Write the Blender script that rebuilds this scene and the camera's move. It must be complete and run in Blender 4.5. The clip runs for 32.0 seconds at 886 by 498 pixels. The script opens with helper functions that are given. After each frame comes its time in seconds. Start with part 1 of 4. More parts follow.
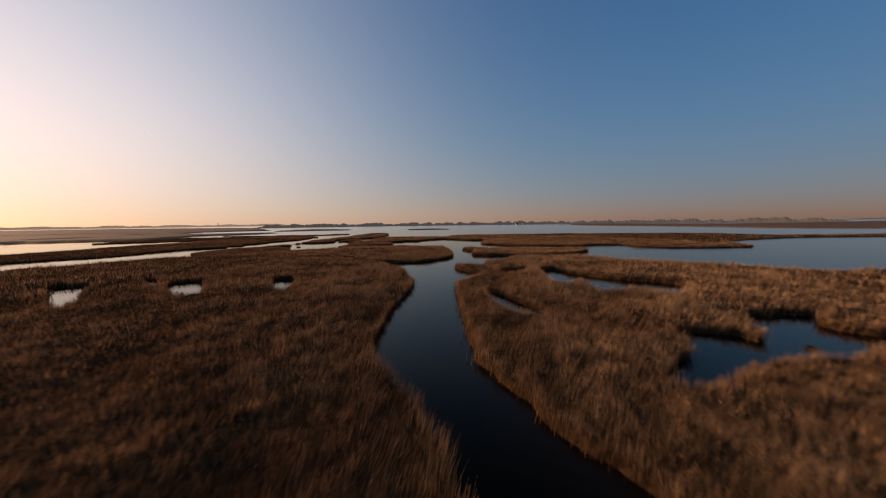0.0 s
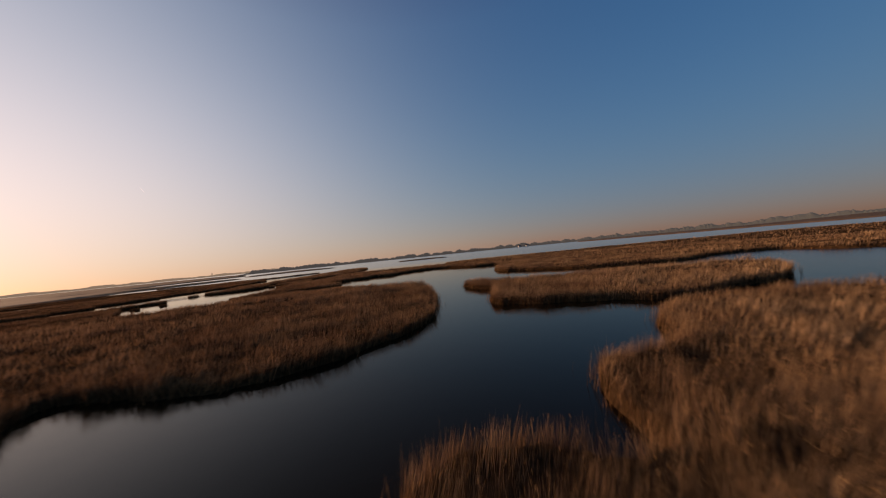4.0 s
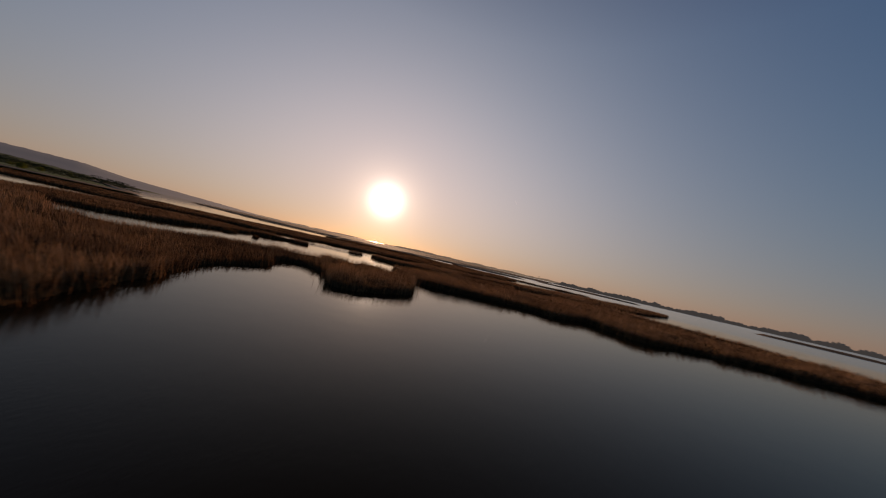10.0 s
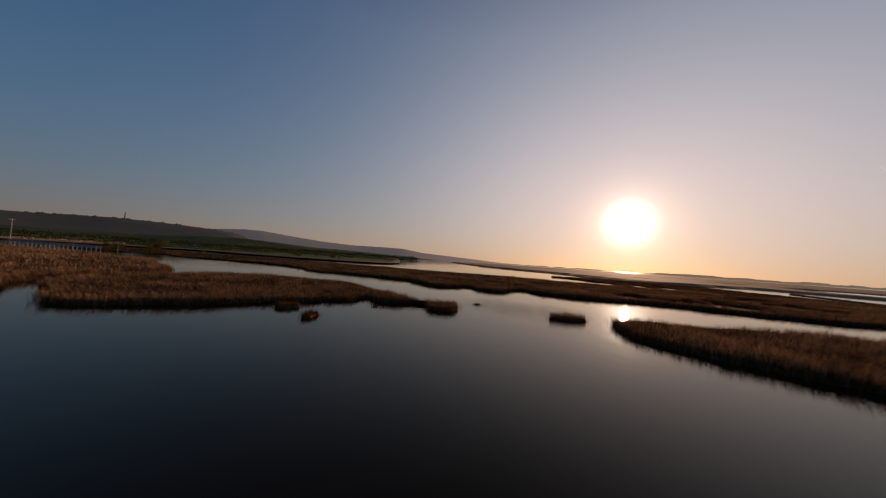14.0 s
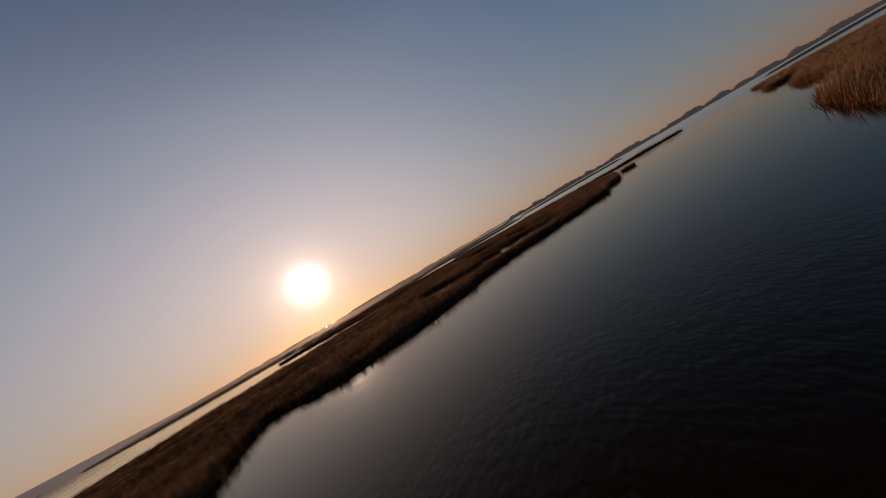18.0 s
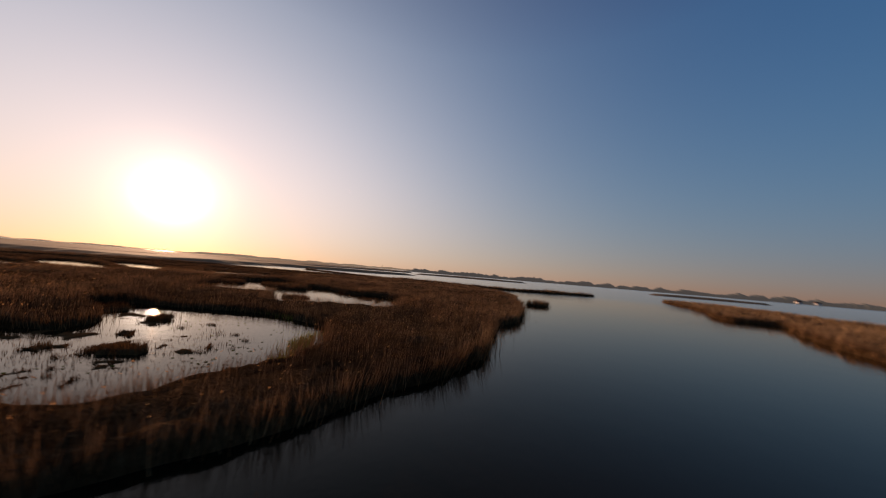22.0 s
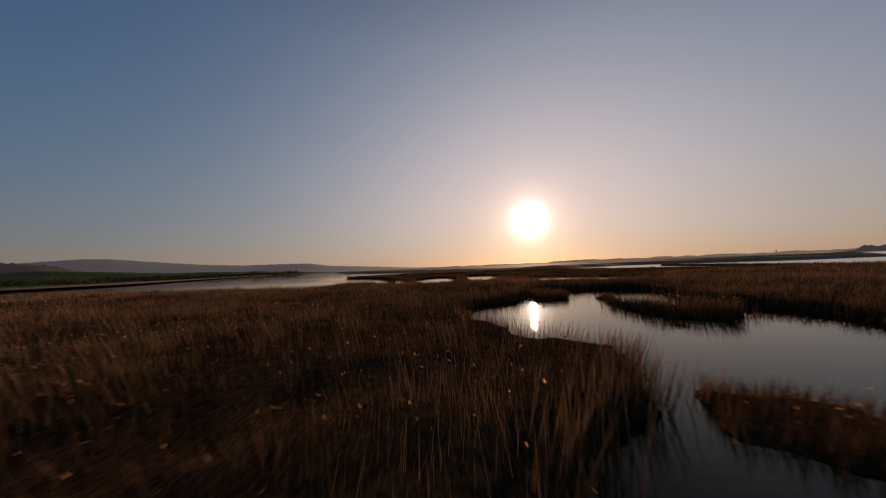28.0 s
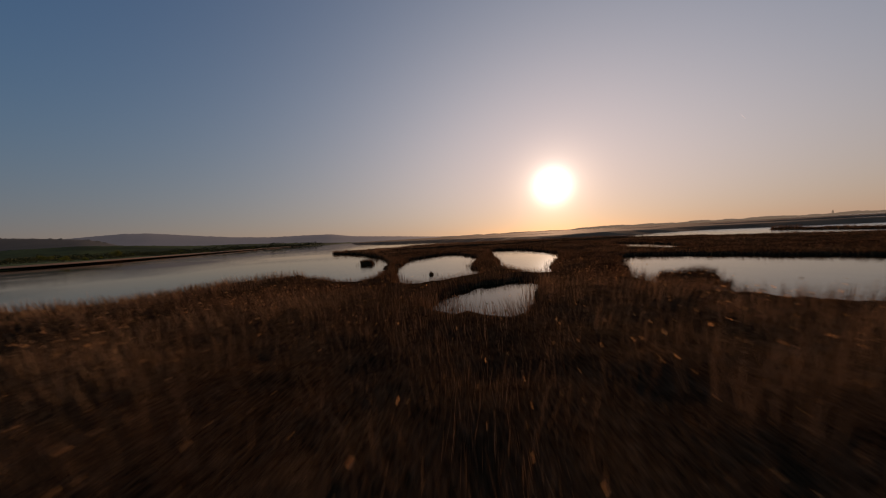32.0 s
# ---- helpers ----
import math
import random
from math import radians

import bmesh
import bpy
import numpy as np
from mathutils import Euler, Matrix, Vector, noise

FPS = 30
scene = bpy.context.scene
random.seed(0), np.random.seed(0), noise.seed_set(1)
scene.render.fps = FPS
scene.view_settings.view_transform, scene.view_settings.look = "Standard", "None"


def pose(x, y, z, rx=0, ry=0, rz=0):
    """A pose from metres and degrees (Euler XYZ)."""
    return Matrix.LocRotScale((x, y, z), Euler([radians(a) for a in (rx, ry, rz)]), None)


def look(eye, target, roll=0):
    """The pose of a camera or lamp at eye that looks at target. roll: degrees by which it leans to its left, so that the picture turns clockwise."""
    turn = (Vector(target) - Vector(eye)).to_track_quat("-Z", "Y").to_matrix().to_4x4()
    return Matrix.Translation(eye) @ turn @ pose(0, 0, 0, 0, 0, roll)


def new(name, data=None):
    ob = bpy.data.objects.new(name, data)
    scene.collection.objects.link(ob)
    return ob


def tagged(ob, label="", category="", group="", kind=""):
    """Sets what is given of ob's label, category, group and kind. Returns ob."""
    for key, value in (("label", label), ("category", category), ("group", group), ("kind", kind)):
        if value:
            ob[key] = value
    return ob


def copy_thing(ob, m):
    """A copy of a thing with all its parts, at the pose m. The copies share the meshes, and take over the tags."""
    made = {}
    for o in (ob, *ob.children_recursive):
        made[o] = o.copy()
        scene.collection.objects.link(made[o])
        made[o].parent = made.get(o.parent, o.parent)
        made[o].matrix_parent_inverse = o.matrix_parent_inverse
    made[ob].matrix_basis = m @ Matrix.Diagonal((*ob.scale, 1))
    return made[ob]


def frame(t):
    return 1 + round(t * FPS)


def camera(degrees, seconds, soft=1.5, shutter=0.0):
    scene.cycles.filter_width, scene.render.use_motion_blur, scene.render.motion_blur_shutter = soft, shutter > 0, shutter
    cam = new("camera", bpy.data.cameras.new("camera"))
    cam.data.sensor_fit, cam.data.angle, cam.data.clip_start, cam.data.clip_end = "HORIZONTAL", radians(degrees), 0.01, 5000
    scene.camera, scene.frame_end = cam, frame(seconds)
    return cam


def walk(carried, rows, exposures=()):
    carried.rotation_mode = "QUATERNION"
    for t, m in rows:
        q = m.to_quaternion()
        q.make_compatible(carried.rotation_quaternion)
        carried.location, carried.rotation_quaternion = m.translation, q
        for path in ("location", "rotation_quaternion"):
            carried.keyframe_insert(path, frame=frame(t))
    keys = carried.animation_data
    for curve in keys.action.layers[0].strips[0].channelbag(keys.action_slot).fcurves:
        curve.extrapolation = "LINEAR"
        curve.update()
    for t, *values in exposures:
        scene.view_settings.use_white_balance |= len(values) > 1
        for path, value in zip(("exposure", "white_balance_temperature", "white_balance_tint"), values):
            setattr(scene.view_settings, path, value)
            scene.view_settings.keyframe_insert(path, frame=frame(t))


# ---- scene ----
cam = camera(111.28, 32.0, soft=1.1, shutter=0.4)
# seconds, x, y, z, yaw, pitch, roll
PATH = [
    (0, -0.00, 0.00, 15.68, -0.00, -5.02, 0.75),
    (0.5, 2.24, 12.60, 14.36, 3.16, -4.03, -3.78),
    (1, 4.21, 26.10, 12.77, 5.64, -3.11, -6.88),
    (1.5, 5.08, 39.07, 11.32, 6.45, -2.35, -7.54),
    (2, 4.96, 51.27, 10.49, 5.27, -1.39, -4.79),
    (2.5, 4.58, 62.08, 10.05, 2.99, -0.50, -0.34),
    (3, 4.45, 73.19, 9.85, 0.47, -0.02, 4.19),
    (3.5, 4.91, 83.35, 9.65, -0.76, 0.41, 6.47),
    (5.5, 11.49, 123.19, 7.84, 7.32, 0.99, -2.19),
    (6, 12.01, 133.64, 7.09, 10.96, 1.28, -4.99),
    (6.5, 12.57, 143.21, 6.81, 14.54, 1.43, -6.78),
    (7, 12.14, 152.33, 6.45, 18.20, 1.63, -8.20),
    (7.5, 11.50, 161.65, 6.34, 22.57, 1.79, -9.54),
    (8, 10.29, 170.90, 6.19, 28.05, 1.87, -10.85),
    (8.5, 8.47, 179.48, 6.08, 34.09, 1.86, -11.78),
    (9, 6.68, 187.17, 6.08, 41.31, 1.69, -12.30),
    (9.5, 3.66, 194.85, 6.13, 48.78, 1.52, -12.65),
    (10, -1.31, 202.21, 6.21, 56.07, 1.53, -12.78),
    (10.5, -6.40, 208.86, 6.48, 63.27, 1.57, -12.77),
    (11, -12.96, 214.97, 7.18, 70.54, 1.37, -12.60),
    (11.5, -20.55, 220.06, 8.21, 77.16, 0.98, -12.25),
    (12, -29.89, 223.88, 7.84, 83.73, 1.59, -11.64),
    (12.5, -39.19, 226.74, 7.25, 90.01, 2.29, -10.51),
    (13, -48.55, 227.93, 8.00, 95.56, 1.93, -9.20),
    (13.5, -56.54, 228.10, 8.20, 98.84, 1.86, -6.83),
    (15.5, -91.52, 225.70, 6.34, 89.95, 2.89, 10.80),
    (16, -98.17, 224.69, 5.95, 82.89, 3.62, 16.56),
    (16.5, -104.31, 224.58, 5.84, 75.17, 3.90, 21.91),
    (17, -110.65, 225.70, 5.75, 66.20, 3.39, 25.83),
    (17.5, -116.98, 227.58, 5.45, 56.49, 2.82, 28.95),
    (18, -123.79, 230.73, 5.24, 45.45, 1.80, 30.26),
    (18.5, -128.87, 235.13, 5.51, 34.73, 0.85, 30.24),
    (19, -132.93, 240.99, 5.96, 23.46, -0.16, 28.68),
    (19.5, -135.61, 247.23, 5.99, 14.19, -0.56, 25.13),
    (20, -136.92, 254.00, 6.00, 7.13, -0.59, 20.35),
    (20.5, -137.27, 261.13, 6.03, 5.23, 0.00, 15.46),
    (21, -137.30, 268.98, 5.69, 8.38, 1.63, 8.02),
    (21.5, -136.97, 275.77, 5.47, 15.12, 3.40, 1.85),
    (22, -137.05, 282.18, 5.17, 25.93, 4.55, -4.67),
    (22.5, -137.59, 287.16, 4.77, 38.35, 4.70, -9.42),
    (23, -138.20, 291.16, 5.06, 52.53, 3.11, -13.21),
    (23.5, -140.45, 292.98, 4.90, 61.95, 1.96, -15.74),
    (24, -141.96, 295.01, 5.07, 68.63, 1.44, -15.19),
    (24.5, -143.70, 296.48, 5.18, 71.26, 1.28, -13.96),
    (26.5, -157.10, 303.03, 4.12, 81.80, 1.56, -6.63),
    (27, -160.89, 303.40, 3.94, 83.38, 2.32, -3.98),
    (27.5, -164.86, 303.92, 3.81, 84.58, 2.88, -0.84),
    (28, -168.84, 304.23, 3.53, 84.97, 3.43, 2.29),
    (28.5, -172.63, 304.78, 3.16, 85.05, 3.61, 4.02),
    (29, -176.38, 304.79, 3.36, 84.52, 2.59, 5.75),
    (29.5, -179.84, 304.80, 3.53, 84.04, 1.13, 6.60),
    (30, -184.02, 305.10, 3.72, 83.72, -0.59, 7.06),
    (30.5, -188.69, 306.20, 3.71, 84.29, -1.75, 6.77),
    (31, -193.49, 306.99, 3.68, 85.13, -2.30, 5.61),
    (31.5, -199.26, 308.09, 3.76, 86.60, -2.40, 4.55),
    (32, -205.68, 309.19, 3.91, 88.86, -2.30, 3.22),
]
walk(cam, [(t, pose(x, y, z, 90 + pitch, roll, yaw)) for t, x, y, z, yaw, pitch, roll in PATH],
     exposures=[(t, e, 7250, 24) for t, e in ((0.0, -0.08), (3.0, -0.18), (6.0, -0.28), (7.0, -0.38), (8.0, -0.58), (10.0, -0.79), (13.0, -0.62), (18.0, -0.77), (20.0, -0.38), (21.0, -0.17), (22.0, -0.22), (24.0, -0.65), (27.0, -0.78), (28.0, -0.72), (32.0, -0.75))])

# ---- light ----
SUN_AZ, SUN_EL = radians(68.7), radians(7.85)
SUN_DIR = Vector((-math.sin(SUN_AZ) * math.cos(SUN_EL), math.cos(SUN_AZ) * math.cos(SUN_EL), math.sin(SUN_EL)))


def node(tree, kind, **settings):
    n = tree.nodes.new(kind)
    for key, value in settings.items():
        if key.startswith("in_"):
            n.inputs[int(key[3:])].default_value = value
        elif key == "op":
            n.operation = value
    return n


def math_node(tree, op, a, b=None):
    n = node(tree, "ShaderNodeMath", op=op)
    for i, v in enumerate((a, b)):
        if v is None:
            continue
        if isinstance(v, (int, float)):
            n.inputs[i].default_value = v
        else:
            tree.links.new(v, n.inputs[i])
    return n.outputs[0]


world = bpy.data.worlds.new("evening_sky")
scene.world = world
world.use_nodes = True
wt = world.node_tree
wt.nodes.clear()
sky = wt.nodes.new("ShaderNodeTexSky")
sky.sky_type = "NISHITA"
sky.sun_disc = False
sky.sun_elevation = SUN_EL
sky.sun_rotation = -SUN_AZ
sky.altitude = 0
sky.air_density, sky.dust_density, sky.ozone_density = 1.0, 0.35, 2.0


def glow(colour, strength):
    n = node(wt, "ShaderNodeBackground", in_0=(*colour, 1))
    if isinstance(strength, (int, float)):
        n.inputs[1].default_value = strength
    else:
        wt.links.new(strength, n.inputs[1])
    return n


def add_shader(a, b):
    n = wt.nodes.new("ShaderNodeAddShader")
    wt.links.new(a.outputs[0], n.inputs[0])
    wt.links.new(b.outputs[0], n.inputs[1])
    return n


clear = glow((1, 1, 1), 0.0204)
wt.links.new(sky.outputs[0], clear.inputs[0])
way = wt.nodes.new("ShaderNodeTexCoord")


def toward(az, el):
    d = node(wt, "ShaderNodeVectorMath", op="DOT_PRODUCT", in_1=(-math.sin(az) * math.cos(el), math.cos(az) * math.cos(el), math.sin(el)))
    wt.links.new(way.outputs["Generated"], d.inputs[0])
    return d.outputs["Value"]


def fade(k, height):
    return math_node(wt, "POWER", 2.71828, math_node(wt, "MULTIPLY", height, -k))


c = math_node(wt, "MAXIMUM", toward(SUN_AZ, SUN_EL), 0.0)
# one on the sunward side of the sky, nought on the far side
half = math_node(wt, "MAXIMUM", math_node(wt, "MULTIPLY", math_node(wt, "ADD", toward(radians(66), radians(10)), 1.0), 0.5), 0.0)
level = wt.nodes.new("ShaderNodeSeparateXYZ")
wt.links.new(way.outputs["Generated"], level.inputs[0])
height = math_node(wt, "ABSOLUTE", level.outputs[2])
above = math_node(wt, "SUBTRACT", 1.0, fade(6.0, height))
steep = math_node(wt, "ADD", height, math_node(wt, "MULTIPLY", math_node(wt, "MAXIMUM", math_node(wt, "SUBTRACT", height, 0.6), 0.0), 1.2))
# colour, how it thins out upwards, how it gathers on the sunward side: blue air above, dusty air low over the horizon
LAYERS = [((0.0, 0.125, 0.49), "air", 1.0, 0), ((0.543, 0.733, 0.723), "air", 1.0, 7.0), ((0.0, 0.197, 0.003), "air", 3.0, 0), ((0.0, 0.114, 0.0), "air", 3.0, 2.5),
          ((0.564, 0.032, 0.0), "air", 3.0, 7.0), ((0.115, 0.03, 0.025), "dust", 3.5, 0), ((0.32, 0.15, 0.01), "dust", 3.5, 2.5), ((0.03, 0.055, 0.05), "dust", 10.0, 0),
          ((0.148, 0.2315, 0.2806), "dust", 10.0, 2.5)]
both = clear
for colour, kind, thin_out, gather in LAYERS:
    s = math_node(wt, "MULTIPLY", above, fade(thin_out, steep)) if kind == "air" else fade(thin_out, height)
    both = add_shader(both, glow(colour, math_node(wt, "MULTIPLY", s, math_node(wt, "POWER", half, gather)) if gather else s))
# the glow round the sun
for colour, tight in (((0.15, 0.10, 0.05), 9.0), ((0.051, 0.0, 0.0), 30.0), ((0.62, 0.52, 0.38), 200.0), ((3.2, 3.0, 2.8), 1100.0)):
    both = add_shader(both, glow(colour, math_node(wt, "POWER", c, tight)))
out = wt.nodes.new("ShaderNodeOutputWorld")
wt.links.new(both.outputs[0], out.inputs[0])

lamp = bpy.data.lights.new("sun", "SUN")
lamp.energy, lamp.angle, lamp.color = 5.0, radians(0.6), (1.0, 0.66, 0.41)
sun = new("sun", lamp)
sun.matrix_world = look((0, 0, 50), Vector((0, 0, 50)) - SUN_DIR)


# ---- materials ----
def material(name):
    m = bpy.data.materials.new(name)
    m.use_nodes = True
    t = m.node_tree
    return m, t, t.nodes["Principled BSDF"], t.nodes["Material Output"]


def ramp(t, fac, stops):
    r = t.nodes.new("ShaderNodeValToRGB")
    e = r.color_ramp.elements
    while len(e) < len(stops):
        e.new(0.5)
    for el, (pos, col) in zip(e, stops):
        el.position, el.color = pos, (*col, 1)
    t.links.new(fac, r.inputs[0])
    return r.outputs[0]


def noise_tex(t, scale, detail=3.0, rough=0.55, coords=None):
    n = t.nodes.new("ShaderNodeTexNoise")
    n.inputs["Scale"].default_value, n.inputs["Detail"].default_value = scale, detail
    n.inputs["Roughness"].default_value = rough
    if coords is not None:
        t.links.new(coords, n.inputs["Vector"])
    return n.outputs["Fac"]


def mix_col(t, fac, a, b, kind="MIX"):
    m = t.nodes.new("ShaderNodeMix")
    m.data_type, m.blend_type = "RGBA", kind
    for sock, v in ((m.inputs[0], fac), (m.inputs[6], a), (m.inputs[7], b)):
        if isinstance(v, (int, float)):
            sock.default_value = v
        elif isinstance(v, tuple):
            sock.default_value = (*v, 1)
        else:
            t.links.new(v, sock)
    return m.outputs[2]


def reed_material(name, low, high, spread, clear=0.3):
    """Dry stalks: darker low down, paler above, each stalk a little different, patches over the bed."""
    m, t, bsdf, out = material(name)
    geo = t.nodes.new("ShaderNodeNewGeometry")
    sep = t.nodes.new("ShaderNodeSeparateXYZ")
    t.links.new(geo.outputs["Position"], sep.inputs[0])
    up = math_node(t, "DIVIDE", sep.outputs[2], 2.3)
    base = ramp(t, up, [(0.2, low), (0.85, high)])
    each = ramp(t, geo.outputs["Random Per Island"], [(0.0, (1 - spread,) * 3), (1.0, (1 + spread,) * 3)])
    patch = ramp(t, noise_tex(t, 0.09, 4.0, 0.6, geo.outputs["Position"]), [(0.36, (0.76, 0.70, 0.68)), (0.64, (1.22, 1.2, 1.15))])
    tuft = ramp(t, noise_tex(t, 1.1, 5.0, 0.7, geo.outputs["Position"]), [(0.37, (0.72, 0.69, 0.67)), (0.63, (1.26, 1.25, 1.24))])
    col = mix_col(t, 1.0, mix_col(t, 1.0, base, each, "MULTIPLY"), mix_col(t, 1.0, patch, tuft, "MULTIPLY"), "MULTIPLY")
    dif = t.nodes.new("ShaderNodeBsdfDiffuse")
    tra = t.nodes.new("ShaderNodeBsdfTranslucent")
    t.links.new(col, dif.inputs[0])
    t.links.new(mix_col(t, 1.0, col, (1.1, 0.9, 0.74), "MULTIPLY"), tra.inputs[0])
    mix = t.nodes.new("ShaderNodeMixShader")
    mix.inputs[0].default_value = clear
    t.links.new(dif.outputs[0], mix.inputs[1])
    t.links.new(tra.outputs[0], mix.inputs[2])
    t.links.new(mix.outputs[0], out.inputs[0])
    t.nodes.remove(bsdf)
    return m


# reed feet are darkened in the colour, for the shade low in the bed
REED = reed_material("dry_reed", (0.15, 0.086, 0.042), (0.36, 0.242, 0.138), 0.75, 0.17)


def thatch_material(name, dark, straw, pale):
    """Matted old stalks, combed by the wind: fine streaks, the shade between them painted as dark gaps, tufts and
    patches over the bed.
    """
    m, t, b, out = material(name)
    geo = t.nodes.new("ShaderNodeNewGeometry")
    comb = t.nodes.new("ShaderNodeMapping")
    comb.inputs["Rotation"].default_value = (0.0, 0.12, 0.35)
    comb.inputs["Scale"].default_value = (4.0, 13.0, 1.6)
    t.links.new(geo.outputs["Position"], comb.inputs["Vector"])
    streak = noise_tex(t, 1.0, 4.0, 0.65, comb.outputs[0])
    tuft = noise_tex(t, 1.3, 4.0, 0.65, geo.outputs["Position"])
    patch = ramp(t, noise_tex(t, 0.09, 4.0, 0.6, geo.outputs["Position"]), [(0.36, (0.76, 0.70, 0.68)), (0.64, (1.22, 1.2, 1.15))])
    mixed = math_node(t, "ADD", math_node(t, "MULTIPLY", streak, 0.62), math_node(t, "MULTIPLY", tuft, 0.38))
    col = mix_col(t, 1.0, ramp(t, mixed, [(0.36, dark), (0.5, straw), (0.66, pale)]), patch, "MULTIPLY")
    t.nodes.remove(b)
    b = t.nodes.new("ShaderNodeBsdfDiffuse")
    t.links.new(col, b.inputs["Color"])
    t.links.new(b.outputs[0], out.inputs[0])
    bump = t.nodes.new("ShaderNodeBump")
    bump.inputs["Distance"].default_value = 0.16
    bump.inputs["Strength"].default_value = 1.0
    t.links.new(streak, bump.inputs["Height"])
    t.links.new(bump.outputs[0], b.inputs["Normal"])
    return m


# near-black tones put the shade deep among the stalks into the colour
SHADED_LITTER = thatch_material("shaded_matted_reed", (0.012, 0.007, 0.0035), (0.050, 0.029, 0.014), (0.105, 0.063, 0.033))
PLUME = reed_material("reed_plume", (0.42, 0.28, 0.14), (0.50, 0.34, 0.17), 0.5, 0.55)
GREEN = reed_material("green_shoot", (0.13, 0.15, 0.03), (0.30, 0.28, 0.07), 0.4, 0.45)
SEDGE = reed_material("brown_sedge", (0.10, 0.055, 0.025), (0.22, 0.13, 0.05), 0.5, 0.2)
MUD = reed_material("mud_and_roots", (0.085, 0.045, 0.02), (0.16, 0.088, 0.04), 0.1, 0.0)

WATER, t, b, out = material("still_water")
t.nodes.remove(b)
body = t.nodes.new("ShaderNodeBsdfDiffuse")
body.inputs[0].default_value = (0.009, 0.006, 0.003, 1)
b = t.nodes.new("ShaderNodeBsdfGlossy")
b.inputs["Color"].default_value = (1.0, 0.98, 0.91, 1)
rim = t.nodes.new("ShaderNodeFresnel")
rim.inputs["IOR"].default_value = 1.32
share = math_node(t, "MAXIMUM", math_node(t, "SUBTRACT", rim.outputs[0], 0.024), 0.003)
skin = t.nodes.new("ShaderNodeMixShader")
t.links.new(share, skin.inputs[0])
t.links.new(body.outputs[0], skin.inputs[1])
t.links.new(b.outputs[0], skin.inputs[2])
t.links.new(skin.outputs[0], out.inputs[0])
geo = t.nodes.new("ShaderNodeNewGeometry")
where = t.nodes.new("ShaderNodeSeparateXYZ")
t.links.new(geo.outputs["Position"], where.inputs[0])
# the open lake to the north and east is ruffled by the wind
east = math_node(t, "MULTIPLY", math_node(t, "SUBTRACT", where.outputs[0], 45.0), 0.02)
north = math_node(t, "MULTIPLY", math_node(t, "SUBTRACT", where.outputs[1], 340.0), 0.01)
wind = math_node(t, "MINIMUM", math_node(t, "MAXIMUM", math_node(t, "MAXIMUM", east, north), 0.0), 1.0)
# a breath of wind over the wide bay between the spits
bay = node(t, "ShaderNodeVectorMath", op="DISTANCE", in_1=(-120.0, 232.0, 0.0))
t.links.new(geo.outputs["Position"], bay.inputs[0])
breeze = math_node(t, "ADD", math_node(t, "MULTIPLY", math_node(t, "MAXIMUM", math_node(t, "SUBTRACT", 1.0, math_node(t, "DIVIDE", bay.outputs["Value"], 17.0)), 0.0), 1.4), 0.03)
t.links.new(math_node(t, "ADD", math_node(t, "ADD", math_node(t, "MULTIPLY", wind, 0.17), 0.02), math_node(t, "MULTIPLY", breeze, 0.01)), b.inputs["Roughness"])
calm = ramp(t, noise_tex(t, 0.035, 3.0, 0.5, geo.outputs["Position"]), [(0.42, (0.0,) * 3), (0.66, (1.0,) * 3)])
fine = noise_tex(t, 5.0, 4.0, 0.6, geo.outputs["Position"])
slow = noise_tex(t, 0.5, 2.0, 0.5, geo.outputs["Position"])
bump = t.nodes.new("ShaderNodeBump")
bump.inputs["Distance"].default_value = 0.035
chop = math_node(t, "MULTIPLY", noise_tex(t, 1.9, 2.0, 0.6, geo.outputs["Position"]), math_node(t, "MULTIPLY", breeze, 2.0))
t.links.new(math_node(t, "ADD", math_node(t, "ADD", chop, math_node(t, "MULTIPLY", math_node(t, "MULTIPLY", fine, math_node(t, "ADD", math_node(t, "MULTIPLY", calm, 0.4), breeze)), 0.8)), math_node(t, "MULTIPLY", slow, 0.3)), bump.inputs["Height"])
bump.inputs["Strength"].default_value = 0.6
t.links.new(bump.outputs[0], b.inputs["Normal"])
t.links.new(bump.outputs[0], rim.inputs["Normal"])


def plain(name, col_a, col_b, scale, rough=0.9):
    m, t, b, out = material(name)
    geo = t.nodes.new("ShaderNodeNewGeometry")
    f = noise_tex(t, scale, 5.0, 0.6, geo.outputs["Position"])
    t.links.new(ramp(t, f, [(0.3, col_a), (0.7, col_b)]), b.inputs["Base Color"])
    b.inputs["Roughness"].default_value = rough
    b.inputs["Specular IOR Level"].default_value = 0.05
    return m


EARTH = plain("dyke_earth", (0.25, 0.15, 0.08), (0.36, 0.23, 0.13), 0.4)
GRASS = plain("meadow", (0.045, 0.075, 0.018), (0.11, 0.13, 0.035), 0.02)
SLOPE = plain("green_slope", (0.026, 0.034, 0.012), (0.085, 0.105, 0.028), 0.007)
HEDGE = plain("hedge", (0.026, 0.032, 0.012), (0.058, 0.058, 0.022), 0.05)


def hazy(name, col_a, col_b, scale, haze_glow):
    """A backdrop kilometres off; a faint glow of its own stands in for the dusty air before it."""
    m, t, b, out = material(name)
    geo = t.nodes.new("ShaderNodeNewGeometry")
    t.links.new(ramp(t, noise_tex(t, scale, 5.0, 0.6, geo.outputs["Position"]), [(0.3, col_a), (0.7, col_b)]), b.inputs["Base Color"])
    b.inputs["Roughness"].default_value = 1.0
    b.inputs["Emission Color"].default_value = (*haze_glow, 1)
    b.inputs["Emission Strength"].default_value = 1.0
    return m


